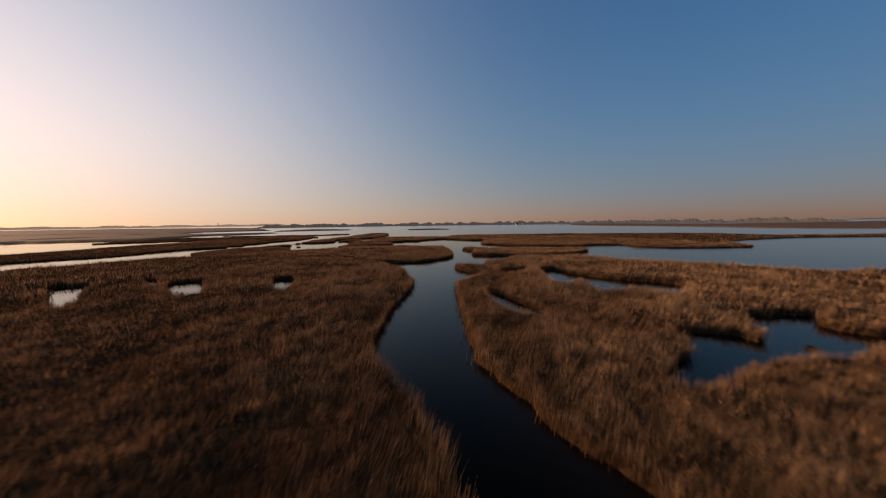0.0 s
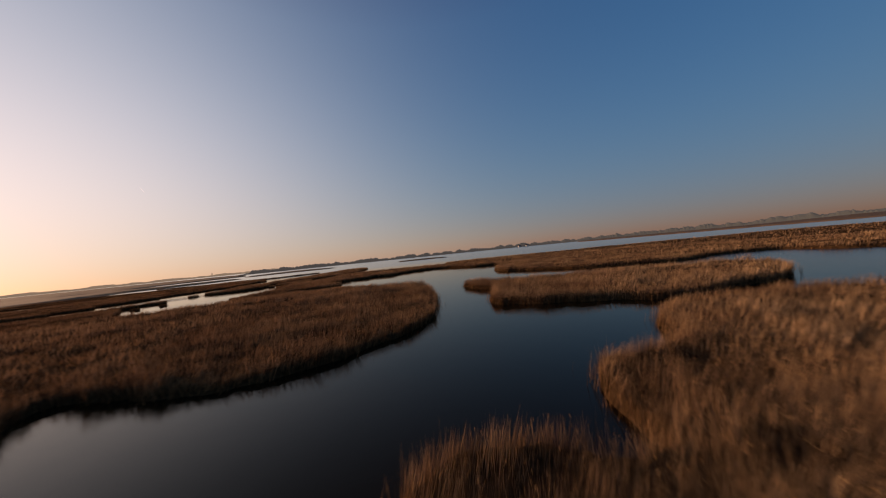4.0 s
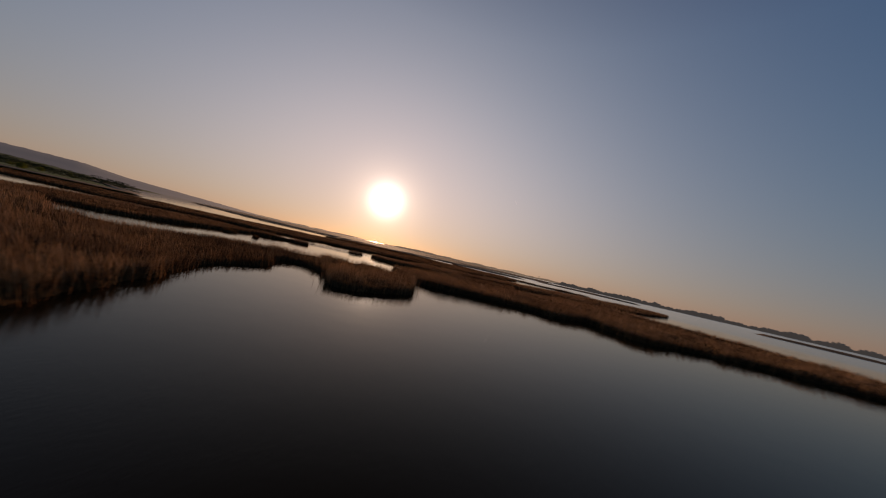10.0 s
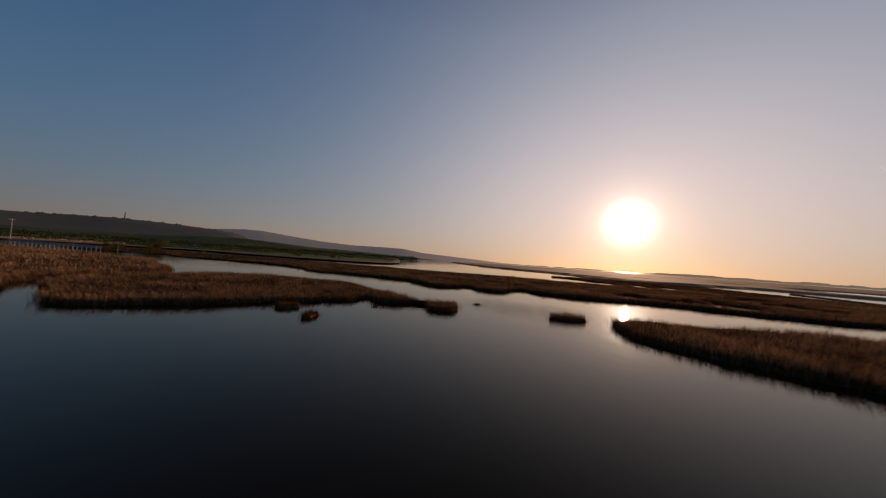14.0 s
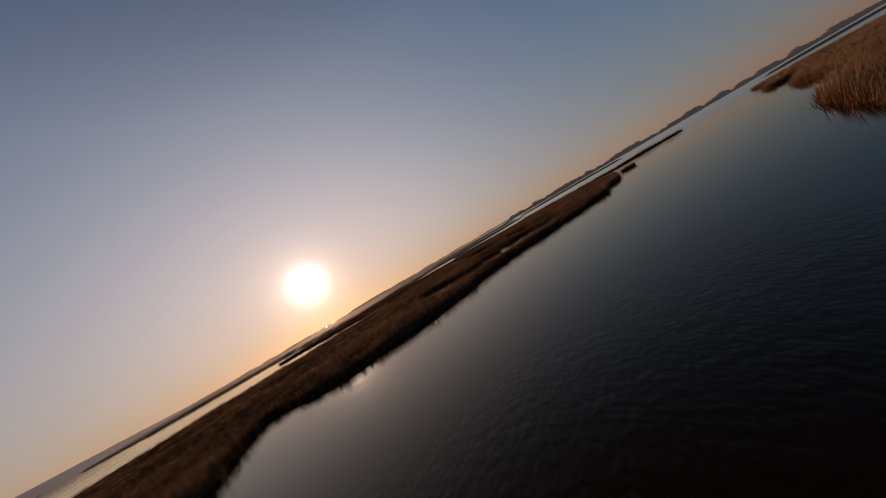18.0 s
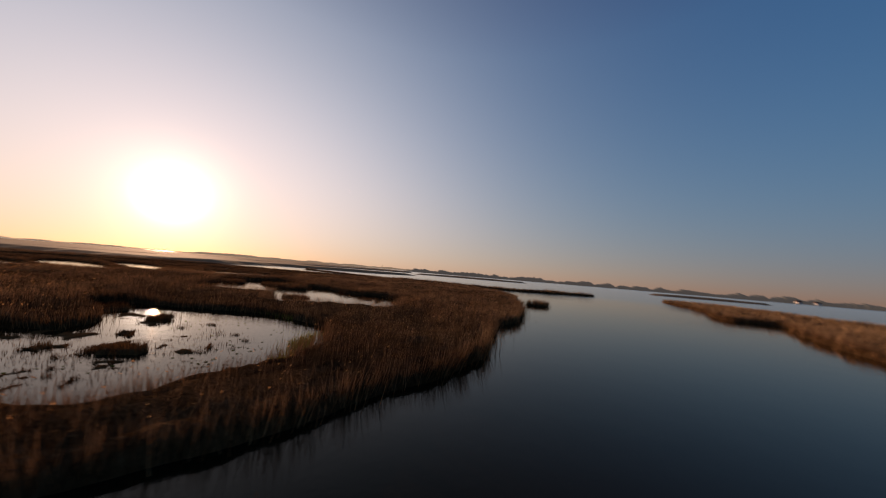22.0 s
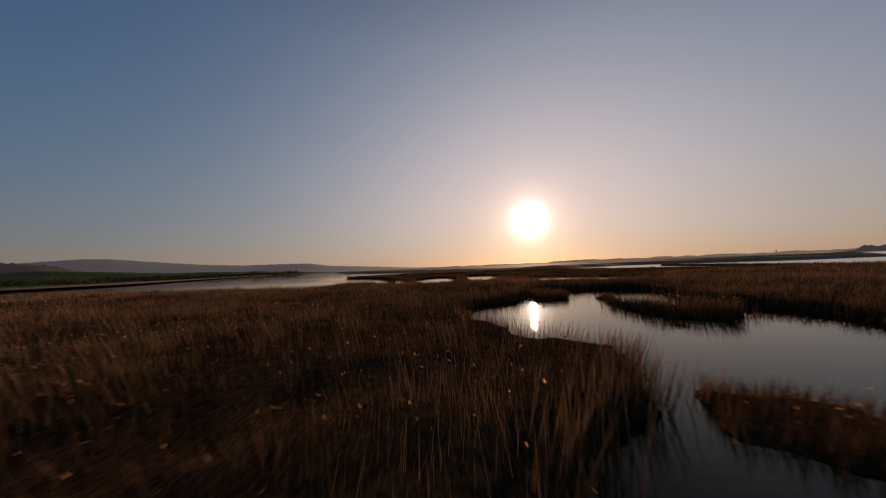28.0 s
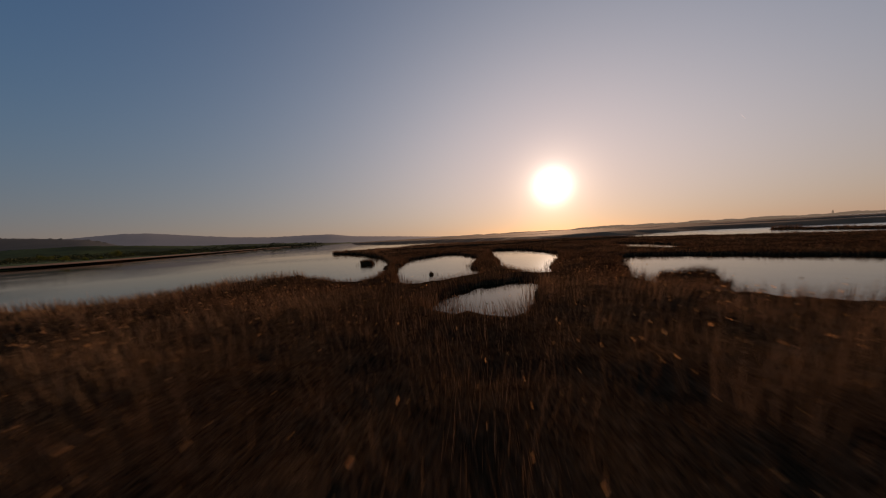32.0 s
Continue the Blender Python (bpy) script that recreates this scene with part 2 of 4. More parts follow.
# haze is put in as glow; the sunward copy of the wood glows most
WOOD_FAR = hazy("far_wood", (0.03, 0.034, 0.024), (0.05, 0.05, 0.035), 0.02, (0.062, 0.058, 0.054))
WOOD_SUN_HAZE = hazy("far_rise", (0.03, 0.034, 0.024), (0.05, 0.05, 0.035), 0.02, (0.25, 0.19, 0.13))
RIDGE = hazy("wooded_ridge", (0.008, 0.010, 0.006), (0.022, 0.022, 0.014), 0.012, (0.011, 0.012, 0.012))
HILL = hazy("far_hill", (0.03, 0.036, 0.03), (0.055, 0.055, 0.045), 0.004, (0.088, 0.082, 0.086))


# ---- mesh helpers ----
def mesh_from(name, verts, faces_flat, loop_counts, mat):
    me = bpy.data.meshes.new(name)
    nv, nl, nf = len(verts), len(faces_flat), len(loop_counts)
    me.vertices.add(nv)
    me.vertices.foreach_set("co", np.asarray(verts, np.float32).ravel())
    me.loops.add(nl)
    me.loops.foreach_set("vertex_index", np.asarray(faces_flat, np.int32))
    me.polygons.add(nf)
    starts = np.zeros(nf, np.int32)
    starts[1:] = np.cumsum(loop_counts)[:-1]
    me.polygons.foreach_set("loop_start", starts)
    me.update(calc_edges=True)
    me.materials.append(mat)
    return me


def part(name, me, parent, label="", kind=""):
    ob = new(name, me)
    ob.parent = parent
    return tagged(ob, label=label, kind=kind)


def smooth_outline(pts, jitter=0.5, step=1.2, closed=True):
    """A plan outline bent smoothly through its corners, with a ragged edge."""
    p = np.array(pts, float)
    n = len(p)
    res = []
    for i in range(n):
        p0, p1, p2, p3 = p[i - 1], p[i], p[(i + 1) % n], p[(i + 2) % n]
        k = max(1, min(40, int(np.linalg.norm(p2 - p1) / step)))
        s = (np.arange(k) / k)[:, None]
        res.append(0.5 * (2 * p1 + (p2 - p0) * s + (2 * p0 - 5 * p1 + 4 * p2 - p3) * s ** 2 + (3 * p1 - p0 - 3 * p2 + p3) * s ** 3))
    q = np.concatenate(res)
    if jitter:
        q += np.array([[noise.noise((x * 0.35, y * 0.35, 3.1)), noise.noise((x * 0.35, y * 0.35, 9.7))] for x, y in q]) * jitter
        q += np.array([[noise.noise((x * 1.1, y * 1.1, 5.1)), noise.noise((x * 1.1, y * 1.1, 2.7))] for x, y in q]) * jitter * 0.6
    return q


def inside(poly, x, y):
    hit = np.zeros(len(x), bool)
    xj, yj = poly[-1]
    for xi, yi in poly:
        if yi != yj:
            cross = (yi > y) != (yj > y)
            hit ^= cross & (x < (xj - xi) * (y - yi) / (yj - yi) + xi)
        xj, yj = xi, yi
    return hit


def value_noise(x, y, size, seed):
    """Smooth noise between -1 and 1 over the plan, vectorised."""
    u, v = x / size, y / size
    iu, iv = np.floor(u).astype(np.int64), np.floor(v).astype(np.int64)
    fu, fv = u - iu, v - iv
    fu, fv = fu * fu * (3 - 2 * fu), fv * fv * (3 - 2 * fv)

    def h(a, b):
        k = (a * 374761393 + b * 668265263 + seed * 974634541) & 0x7FFFFFFF
        k = ((k ^ (k >> 13)) * 1274126177) & 0x7FFFFFFF
        return ((k ^ (k >> 16)) & 0xFFFF) / 32767.5 - 1
    return (h(iu, iv) * (1 - fu) + h(iu + 1, iv) * fu) * (1 - fv) + (h(iu, iv + 1) * (1 - fu) + h(iu + 1, iv + 1) * fu) * fv


rng = np.random.default_rng(7)
# the stretch of the plan along which the reeds are seen from close by
NEAR = np.array([(0, -8), (5, 45), (6, 90), (12, 130), (10, 175), (-3, 204), (-30, 224), (-60, 229), (-100, 225), (-124, 231),
                 (-137, 255), (-137, 282), (-146, 298), (-168, 304), (-195, 308), (-228, 311)], float)


def near_distance(x, y):
    d = np.full(len(x), 1e9)
    for a, b in zip(NEAR[:-1], NEAR[1:]):
        ab = b - a
        s = np.clip(((x - a[0]) * ab[0] + (y - a[1]) * ab[1]) / (ab @ ab), 0, 1)
        d = np.minimum(d, np.hypot(x - a[0] - s * ab[0], y - a[1] - s * ab[1]))
    return d


def reed_height(x, y, h):
    h = h * (1 - 0.45 * np.clip((-221 - x) / 8, 0, 1) * (y > 295) * (x > -300))
    clump = np.maximum(value_noise(x, y, 2.6, 2), value_noise(x, y, 3.9, 12))
    h = h * (1 - 0.5 * np.exp(-(x + 50) ** 2 / 600.0 - (y - 200) ** 2 / 140.0))
    h = h * (1 - 0.45 * np.exp(-((x + 168) ** 2 + (y - 294) ** 2) / 60.0))
    h = h * (1 - 0.38 * np.exp(-((x + 116) ** 2 + (y - 254) ** 2) / 120.0))
    h = h * (1 + 0.12 * np.exp(-((x + 214) ** 2 + (y - 317) ** 2) / 50.0))
    return h * (0.96 + 0.19 * value_noise(x, y, 7.0, 1) + 0.16 * clump + 0.05 * value_noise(x, y, 1.1, 13) + 0.12 * value_noise(x, y, 25.0, 3))


def shaggy(x, y):
    """Tufts: the stalks of one tuft stand a little above or below their neighbours."""
    return 1 + 0.17 * value_noise(x, y, 1.0, 71) + 0.09 * value_noise(x, y, 0.45, 72)


def blades(x, y, h, width, lean=0.21, bend=0.35, base=-0.05):
    """Bent, tapering stalks as one set of verts and triangles."""
    n = len(x)
    a = rng.uniform(0, 2 * np.pi, n)
    # stalks of one tuft lean the same way
    lx = (0.2 + 0.2 * value_noise(x, y, 1.7, 21) + 0.1 * value_noise(x, y, 0.8, 23) + rng.normal(0, lean * 0.6, n)) * h
    ly = (-0.07 + 0.2 * value_noise(x, y, 1.7, 22) + 0.1 * value_noise(x, y, 0.8, 24) + rng.normal(0, lean * 0.6, n)) * h
    wx, wy = np.cos(a) * width * 0.5, np.sin(a) * width * 0.5
    v = np.empty((n, 5, 3), np.float32)
    v[:, 0] = np.c_[x - wx, y - wy, np.full(n, base)]
    v[:, 1] = np.c_[x + wx, y + wy, np.full(n, base)]
    mx, my = x + lx * bend, y + ly * bend
    v[:, 2] = np.c_[mx - wx * 0.8, my - wy * 0.8, h * 0.58]
    v[:, 3] = np.c_[mx + wx * 0.8, my + wy * 0.8, h * 0.58]
    v[:, 4] = np.c_[x + lx, y + ly, h * np.sqrt(np.clip(1 - (lx ** 2 + ly ** 2) / h ** 2 * 0.5, 0.3, 1))]
    k = np.arange(n)[:, None] * 5
    f = (k + np.array([0, 1, 3, 0, 3, 2, 2, 3, 4])).ravel()
    return v.reshape(-1, 3), f, v[:, 4]


def tips(x, y, h, width, low=0.45, lean=0.21):
    """The upper ends of stalks further off, one slim triangle each, rising out of the matted growth."""
    n = len(x)
    a = rng.uniform(0, 2 * np.pi, n)
    lx = (0.2 + 0.2 * value_noise(x, y, 1.7, 21) + 0.1 * value_noise(x, y, 0.8, 23) + rng.normal(0, lean * 0.6, n)) * h
    ly = (-0.07 + 0.2 * value_noise(x, y, 1.7, 22) + 0.1 * value_noise(x, y, 0.8, 24) + rng.normal(0, lean * 0.6, n)) * h
    wx, wy = np.cos(a) * width * 0.5, np.sin(a) * width * 0.5
    bx, by, z0 = x + lx * low * 0.6, y + ly * low * 0.6, h * low - 0.05
    v = np.stack([np.c_[bx - wx, by - wy, z0], np.c_[bx + wx, by + wy, z0], np.c_[x + lx, y + ly, h * 0.97]], 1).astype(np.float32)
    return v.reshape(-1, 3), np.arange(3 * n), v[:, 2]


def shore_wall(line, ground, h, reach):
    """The dense face that a bed turns to the water: it rises steeply from the shore and folds back into the bed."""
    seg = np.roll(line, -1, 0) - line
    fine = np.where(near_distance(*line.T) < 50, 0.4, 1.1)
    count = np.maximum(1, np.ceil(np.hypot(*seg.T) / fine).astype(int))
    k = np.repeat(np.arange(len(line)), count)
    s = (np.arange(len(k)) - np.repeat(np.cumsum(count) - count, count)) / count[k]
    p = line[k] + seg[k] * s[:, None]
    flow = sum(np.roll(p, -i, 0) - np.roll(p, i, 0) for i in (1, 2, 3))
    inw = np.c_[-flow[:, 1], flow[:, 0]] / (np.hypot(*flow.T)[:, None] + 1e-9)
    area = 0.5 * np.sum(line[:, 0] * np.roll(line[:, 1], -1) - line[:, 1] * np.roll(line[:, 0], -1))
    inw *= ground * (1 if area > 0 else -1)
    if ground > 0:
        reach = min(reach, 1.5 * abs(area) / np.hypot(*seg.T).sum())
    grow = np.where(near_distance(*p.T) < 57, 1.0, 2.0)[:, None]
    rows = []
    for d, z in ((-0.04, -0.04), (0.08, 0.2), (0.2, 0.36), (0.4, 0.42), (0.7, 0.42), (1.0, 0.3)):
        q = p + inw * (d * reach * grow + (0.16 * min(1.0, reach) * value_noise(p[:, 0], p[:, 1], 0.9, 61) + 0.1 * min(1.0, reach) * value_noise(p[:, 0], p[:, 1], 0.37, 62))[:, None] * (z > 0))
        top = reed_height(q[:, 0], q[:, 1], h) * z * (1 + 0.16 * value_noise(q[:, 0], q[:, 1], 0.7, 63)) if z > 0 else np.full(len(q), -0.06)
        rows.append(np.c_[q, top])
    n, i = len(p), np.arange(len(p))
    j = (i + 1) % n
    quads = np.concatenate([np.stack([i + r * n, j + r * n, j + (r + 1) * n, i + (r + 1) * n], 1) for r in range(len(rows) - 1)])
    return np.concatenate(rows), quads.ravel()


def plumes(tip, size):
    n = len(tip)
    a = rng.uniform(0, 2 * np.pi, n)
    d = np.c_[0.5 + rng.normal(0, 0.25, n), -0.2 + rng.normal(0, 0.25, n), rng.uniform(0.3, 1.0, n)]
    s = np.c_[np.cos(a), np.sin(a), np.zeros(n)] * (size * 0.11)[:, None]
    u = np.c_[-np.sin(a), np.cos(a), np.zeros(n)] * (size * 0.11)[:, None]
    top = tip + d * size[:, None] * 0.8
    m = tip + d * size[:, None] * 0.3
    v = np.stack([tip, m + s, m - s, m + u, m - u, top], 1).astype(np.float32)
    k = np.arange(n)[:, None] * 6
    f = (k + np.array([0, 1, 5, 0, 5, 2, 0, 3, 5, 0, 5, 4])).ravel()
    return v.reshape(-1, 3), f


TIERS = [(0, 8, 210.0, 0.017), (8, 18, 88.0, 0.032), (18, 40, 56.0, 0.052), (40, 80, 23.0, 0.085), (80, 160, 6.0, 0.15), (160, 420, 0.8, 0.26)]


def reed_bed(outline, ponds=(), h=2.2, label="", cell=0.8, thin=1.0, jitter=0.6, name="reed_bed", category="reed bed", heads=0.05,
             stalk=REED, litter=SHADED_LITTER, mat_top=0.0, shallow=1.0, frayed=False):
    if name in ("reed_islet", "sedge_tussock"):
        mat_top -= 0.15
    edge = smooth_outline(outline, jitter)
    holes = [smooth_outline(p, jitter * 1.2, 0.7) for p in ponds]
    lo, hi = edge.min(0), edge.max(0)

    def on_land(x, y):
        ok = inside(edge, x, y)
        for q in holes:
            k = np.nonzero(ok)[0]
            ok[k[inside(q, x[k], y[k])]] = False
        if frayed:
            ok &= value_noise(x, y, 0.8, 51) + 0.7 * value_noise(x, y, 0.33, 52) > 0.02
        return ok

    bed = new(name)
    tagged(bed, label, category)
    # matted old growth, coloured dark for the shade between the stalks, fine near by, coarse far off
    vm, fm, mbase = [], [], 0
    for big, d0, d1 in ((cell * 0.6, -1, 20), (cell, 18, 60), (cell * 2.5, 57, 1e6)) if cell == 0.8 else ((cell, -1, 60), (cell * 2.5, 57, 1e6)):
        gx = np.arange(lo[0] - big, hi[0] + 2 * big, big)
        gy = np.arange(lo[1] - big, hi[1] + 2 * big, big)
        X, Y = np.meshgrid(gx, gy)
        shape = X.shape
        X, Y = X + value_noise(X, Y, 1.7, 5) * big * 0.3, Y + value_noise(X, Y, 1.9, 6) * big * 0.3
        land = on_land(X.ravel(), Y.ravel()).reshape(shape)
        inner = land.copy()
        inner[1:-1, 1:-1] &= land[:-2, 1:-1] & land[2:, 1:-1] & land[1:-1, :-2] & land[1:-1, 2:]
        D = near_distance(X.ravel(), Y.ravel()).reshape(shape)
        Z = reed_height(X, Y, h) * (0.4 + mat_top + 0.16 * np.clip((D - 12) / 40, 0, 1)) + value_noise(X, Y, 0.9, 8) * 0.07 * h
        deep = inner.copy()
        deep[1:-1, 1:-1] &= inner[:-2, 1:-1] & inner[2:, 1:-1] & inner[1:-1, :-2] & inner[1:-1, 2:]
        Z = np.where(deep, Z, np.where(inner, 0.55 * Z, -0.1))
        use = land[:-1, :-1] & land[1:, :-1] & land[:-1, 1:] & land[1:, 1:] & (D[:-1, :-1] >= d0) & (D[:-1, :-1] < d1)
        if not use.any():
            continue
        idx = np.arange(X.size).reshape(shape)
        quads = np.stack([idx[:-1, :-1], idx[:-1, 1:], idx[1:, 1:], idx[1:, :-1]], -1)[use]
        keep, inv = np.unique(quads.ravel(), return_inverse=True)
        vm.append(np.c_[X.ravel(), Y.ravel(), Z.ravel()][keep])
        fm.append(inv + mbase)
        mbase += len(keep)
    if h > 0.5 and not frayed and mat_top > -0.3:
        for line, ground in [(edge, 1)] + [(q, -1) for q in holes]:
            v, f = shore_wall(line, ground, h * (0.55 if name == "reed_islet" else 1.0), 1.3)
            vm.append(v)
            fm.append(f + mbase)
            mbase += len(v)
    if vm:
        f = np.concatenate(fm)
        part("matted_growth", mesh_from("matted_growth", np.concatenate(vm), f, np.full(len(f) // 4, 4), litter), bed, "matted old reed growth, dark like the shade between stalks", "stuff")
    # standing stalks, sparser and coarser with distance
    vs, fs, base, pv, pf, pbase = [], [], 0, [], [], 0
    area = np.prod(hi - lo)
    nearest = near_distance(*edge.T).min() - 4
    for d0, d1, dens, wid in TIERS:
        if d1 < nearest:
            continue
        n = int(area * dens * thin)
        if n > 4000000:
            n = 4000000
        x, y = rng.uniform(lo[0], hi[0], n), rng.uniform(lo[1], hi[1], n)
        d = near_distance(x, y)
        k = (d >= d0) & (d < d1)
        x, y, d = x[k], y[k], d[k]
        k = on_land(x, y) & (rng.random(len(x)) < 0.62 + 0.5 * value_noise(x, y, 1.3, 31))
        x, y = x[k], y[k]
        if not len(x):
            continue
        hh = reed_height(x, y, h) * shaggy(x, y) * rng.uniform(0.72, 1.12, len(x))
        wide = wid * rng.uniform(0.6, 1.4, len(x))
        v, f, tip = tips(x, y, hh, wide, 0.12 if d0 < 18 else 0.28)
        vs.append(v)
        fs.append(f + base)
        base += len(v)
        if d0 < 18 and heads:
            pick = rng.random(len(x)) < heads * (1.0 if d0 == 0 else 1.3)
            v, f = plumes(tip[pick], rng.uniform(0.09, 0.19, pick.sum()) * (1 if d0 == 0 else 1.2))
            pv.append(v)
            pf.append(f + pbase)
            pbase += len(v)
    # a close wall of stalks along every shore
    for line in [edge] + holes:
        seg = np.roll(line, -1, 0) - line
        lens = np.hypot(*seg.T)
        dm = near_distance(*(line + seg * 0.5).T)
        per = np.where(dm < 18, 95, np.where(dm < 45, 56, np.where(dm < 100, 26, 8)))
        k = np.repeat(np.arange(len(line)), rng.poisson(lens * per * min(thin, 1)))
        q = line[k] + seg[k] * rng.random((len(k), 1)) + rng.normal(0, 0.42, (len(k), 2))
        kk = on_land(q[:, 0], q[:, 1]) | (rng.random(len(q)) < 0.12)
        q, dk = q[kk], dm[k][kk]
        if not len(q):
            continue
        hh = reed_height(q[:, 0], q[:, 1], h) * shaggy(q[:, 0], q[:, 1]) * rng.uniform(0.6, 1.05, len(q))
        v, f, tip = tips(q[:, 0], q[:, 1], hh, np.where(dk < 18, 0.032, np.where(dk < 45, 0.055, np.where(dk < 100, 0.09, 0.18))), 0.02)
        vs.append(v)
        fs.append(f + base)
        base += len(v)
        # loose stems standing out in the shallow water
        k = np.repeat(np.arange(len(line)), rng.poisson(lens * np.where(dm < 30, 2.6, np.where(dm < 60, 1.0, 0)) * min(h, 1.5) * shallow))
        if not len(k):
            continue
        q = line[k] + seg[k] * rng.random((len(k), 1)) + rng.normal(0, 0.9, (len(k), 2))
        k2 = (value_noise(q[:, 0], q[:, 1], 3.0, 41) > 0.0) & ~on_land(q[:, 0], q[:, 1])
        q = q[k2]
        if not len(q):
            continue
        v, f, tip = blades(q[:, 0], q[:, 1], h * rng.uniform(0.2, 0.5, len(q)), 0.014)
        vs.append(v)
        fs.append(f + base)
        base += len(v)
    if vs:
        f = np.concatenate(fs)
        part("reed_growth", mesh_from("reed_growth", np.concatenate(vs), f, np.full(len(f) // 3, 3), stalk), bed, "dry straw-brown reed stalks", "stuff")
    if pv and pbase:
        f = np.concatenate(pf)
        part("seed_head_cover", mesh_from("seed_head_cover", np.concatenate(pv), f, np.full(len(f) // 3, 3), PLUME), bed, "feathery tan seed heads", "stuff")
    return bed


# ---- water, one sheet to the horizon ----
ring = np.array([(math.cos(a) * 4900 - 50, math.sin(a) * 4900 + 150, 0) for a in np.linspace(0, 2 * math.pi, 96, endpoint=False)])
water = new("water", mesh_from("water", ring, np.arange(96), [96], WATER))
tagged(water, "dark still marsh water with faint ripples", "water", kind="structure")

# ---- reed beds, from the start of the channel on ----
reed_bed([(12.4, 14), (8.7, 20.9), (6, 27.5), (3.5, 34.6), (3.2, 43.8), (2.7, 59.4), (2.9, 72), (4, 77.5), (6.9, 80), (10, 85.3), (11.2, 91), (7, 94.8),
          (4.5, 101), (5, 105.5), (9, 107), (14.5, 105.5), (16, 114), (23.6, 117), (29, 126), (38, 130), (50, 130), (57.5, 124), (64, 117.5), (70, 110.5),
          (81, 104), (96, 92), (110, 83), (124, 82), (180, 60), (180, -80), (22, -80), (15, -10)],
         ponds=[[(21, 28), (28, 34), (31.6, 40.7), (38.6, 39.9), (40.5, 37.5), (47.3, 47.2), (59, 46.8), (54.3, 42.5), (58, 38), (68, 40), (72, 34), (50.4, 33.3), (45, 31), (38, 31), (28.5, 28), (24, 25.5)],
                [(9, 66.5), (11.5, 65), (14.4, 57.5), (17.5, 47.5), (12.5, 48), (9.5, 54)], [(29, 93), (34.5, 96.5), (38.5, 88), (45, 79.5), (51, 76), (56, 71), (52, 63), (46, 59.5), (42, 66), (37, 63), (32.5, 64), (33.5, 74), (30, 71), (26, 73), (28, 83)], [(16.6, 90.5), (17.4, 94.6), (19.4, 96.5), (22.8, 97.7), (26.5, 96), (26, 92.2), (22.6, 88.2), (18.4, 86.9)]],
         h=2.1, label="tall golden reed bed along the narrow channel, with ponds")
reed_bed([(11.4, 174), (13, 167.5), (16.5, 161.5), (15.8, 156), (14.2, 149), (14.3, 143.6), (17, 142.3), (20, 140.5), (31, 137.5), (37.4, 134.6), (50, 138), (60.5, 141),
          (68, 148), (75, 158), (70, 164), (58, 166), (45, 168), (30, 170), (18, 174)], h=1.9, label="golden reed island with a rounded tip")
reed_bed([(4, -80), (2, 0), (0, 16.8), (-1.2, 20.5), (-4.8, 27.7), (-9, 35), (-9.4, 42), (-9.2, 56), (-7.9, 72.5), (-8.4, 80), (-10.3, 84), (-12.7, 94.7), (-16.4, 101),
          (-23, 111), (-27, 118), (-17.7, 117.5), (-12.5, 117.9), (-5.7, 122), (0.5, 130), (3.4, 136), (4.3, 147), (4.1, 155), (2, 170), (0, 181), (-2.9, 186), (-8, 188.7),
          (-19.6, 193.5), (-30, 197), (-36.6, 198.6), (-43.5, 201.5), (-47, 206), (-53.5, 207.3), (-55.5, 210), (-51.5, 212.6), (-45, 213.2), (-40, 211.8), (-37, 212.5), (-36, 215.5), (-37, 219), (-39.5, 224), (-48, 229), (-55, 231)] +
         [(-58, 229.2), (-64.7, 229), (-67, 225.7), (-63, 223), (-67, 220.3), (-68.5, 217), (-62, 217.5), (-63.6, 213.6), (-69.5, 201), (-66, 195), (-62, 187), (-67, 180), (-78, 175),
          (-84, 173), (-94.4, 163.4), (-100, 155), (-118, 146), (-135, 140), (-146, 117), (-155, 104), (-165, 30), (-160, -80)],
         ponds=[[(-73.5, 55.5), (-88, 66), (-101, 76.5), (-97, 79), (-91, 77.5), (-84, 69), (-75, 60)], [(-60, 65.4), (-73.5, 80), (-67, 84), (-64, 79), (-54.7, 67.4)], [(-40, 70), (-47.5, 83), (-43, 85), (-36.8, 72)], [(-75, 75.5), (-84.6, 84), (-83, 86), (-74, 77.5)]],
         h=1.9, label="broad dark brown reed bed west of the channel")
reed_bed([(-96.7, 169.3), (-91.4, 178), (-96, 187), (-108.6, 199.5), (-111, 201.5), (-112.6, 204.5), (-117.5, 205.2), (-114.3, 208.6), (-114.5, 211.4), (-116.9, 215.5), (-112.2, 218.4),
          (-111, 221), (-115, 222.4), (-119, 221), (-117.5, 216), (-120, 212), (-127, 203), (-135.5, 193), (-138.6, 182), (-138, 172), (-137, 164), (-130, 157), (-115, 153), (-104, 157), (-99, 163)],
         h=1.4, label="low reed spit between lagoon and side channel")
reed_bed([(-61, 233.6), (-56, 232.6), (-49.7, 235.3), (-45, 242), (-39.6, 249.6), (-34, 251), (-33, 258), (-28, 257), (-22, 256), (-19, 264), (-12, 274), (-2, 280), (8, 278), (16, 267), (24, 260), (33, 260),
          (34, 246), (28, 222), (29, 210), (34, 206), (44.6, 196), (49.4, 190.5), (58.5, 187), (75, 183), (95, 190), (110, 186), (112, 172), (128, 163), (160, 163), (172, 168), (176, 178), (160, 190), (120, 204),
          (85, 215), (60, 235), (45, 262), (15, 312), (-20, 325), (-58, 318), (-66, 290), (-62, 270), (-66, 256), (-70, 251.5), (-73.5, 249)] + [(-71, 244), (-74.5, 241), (-74, 236.5), (-69, 234.6)],
         h=1.8, label="long reed bed along the far side of the lake")
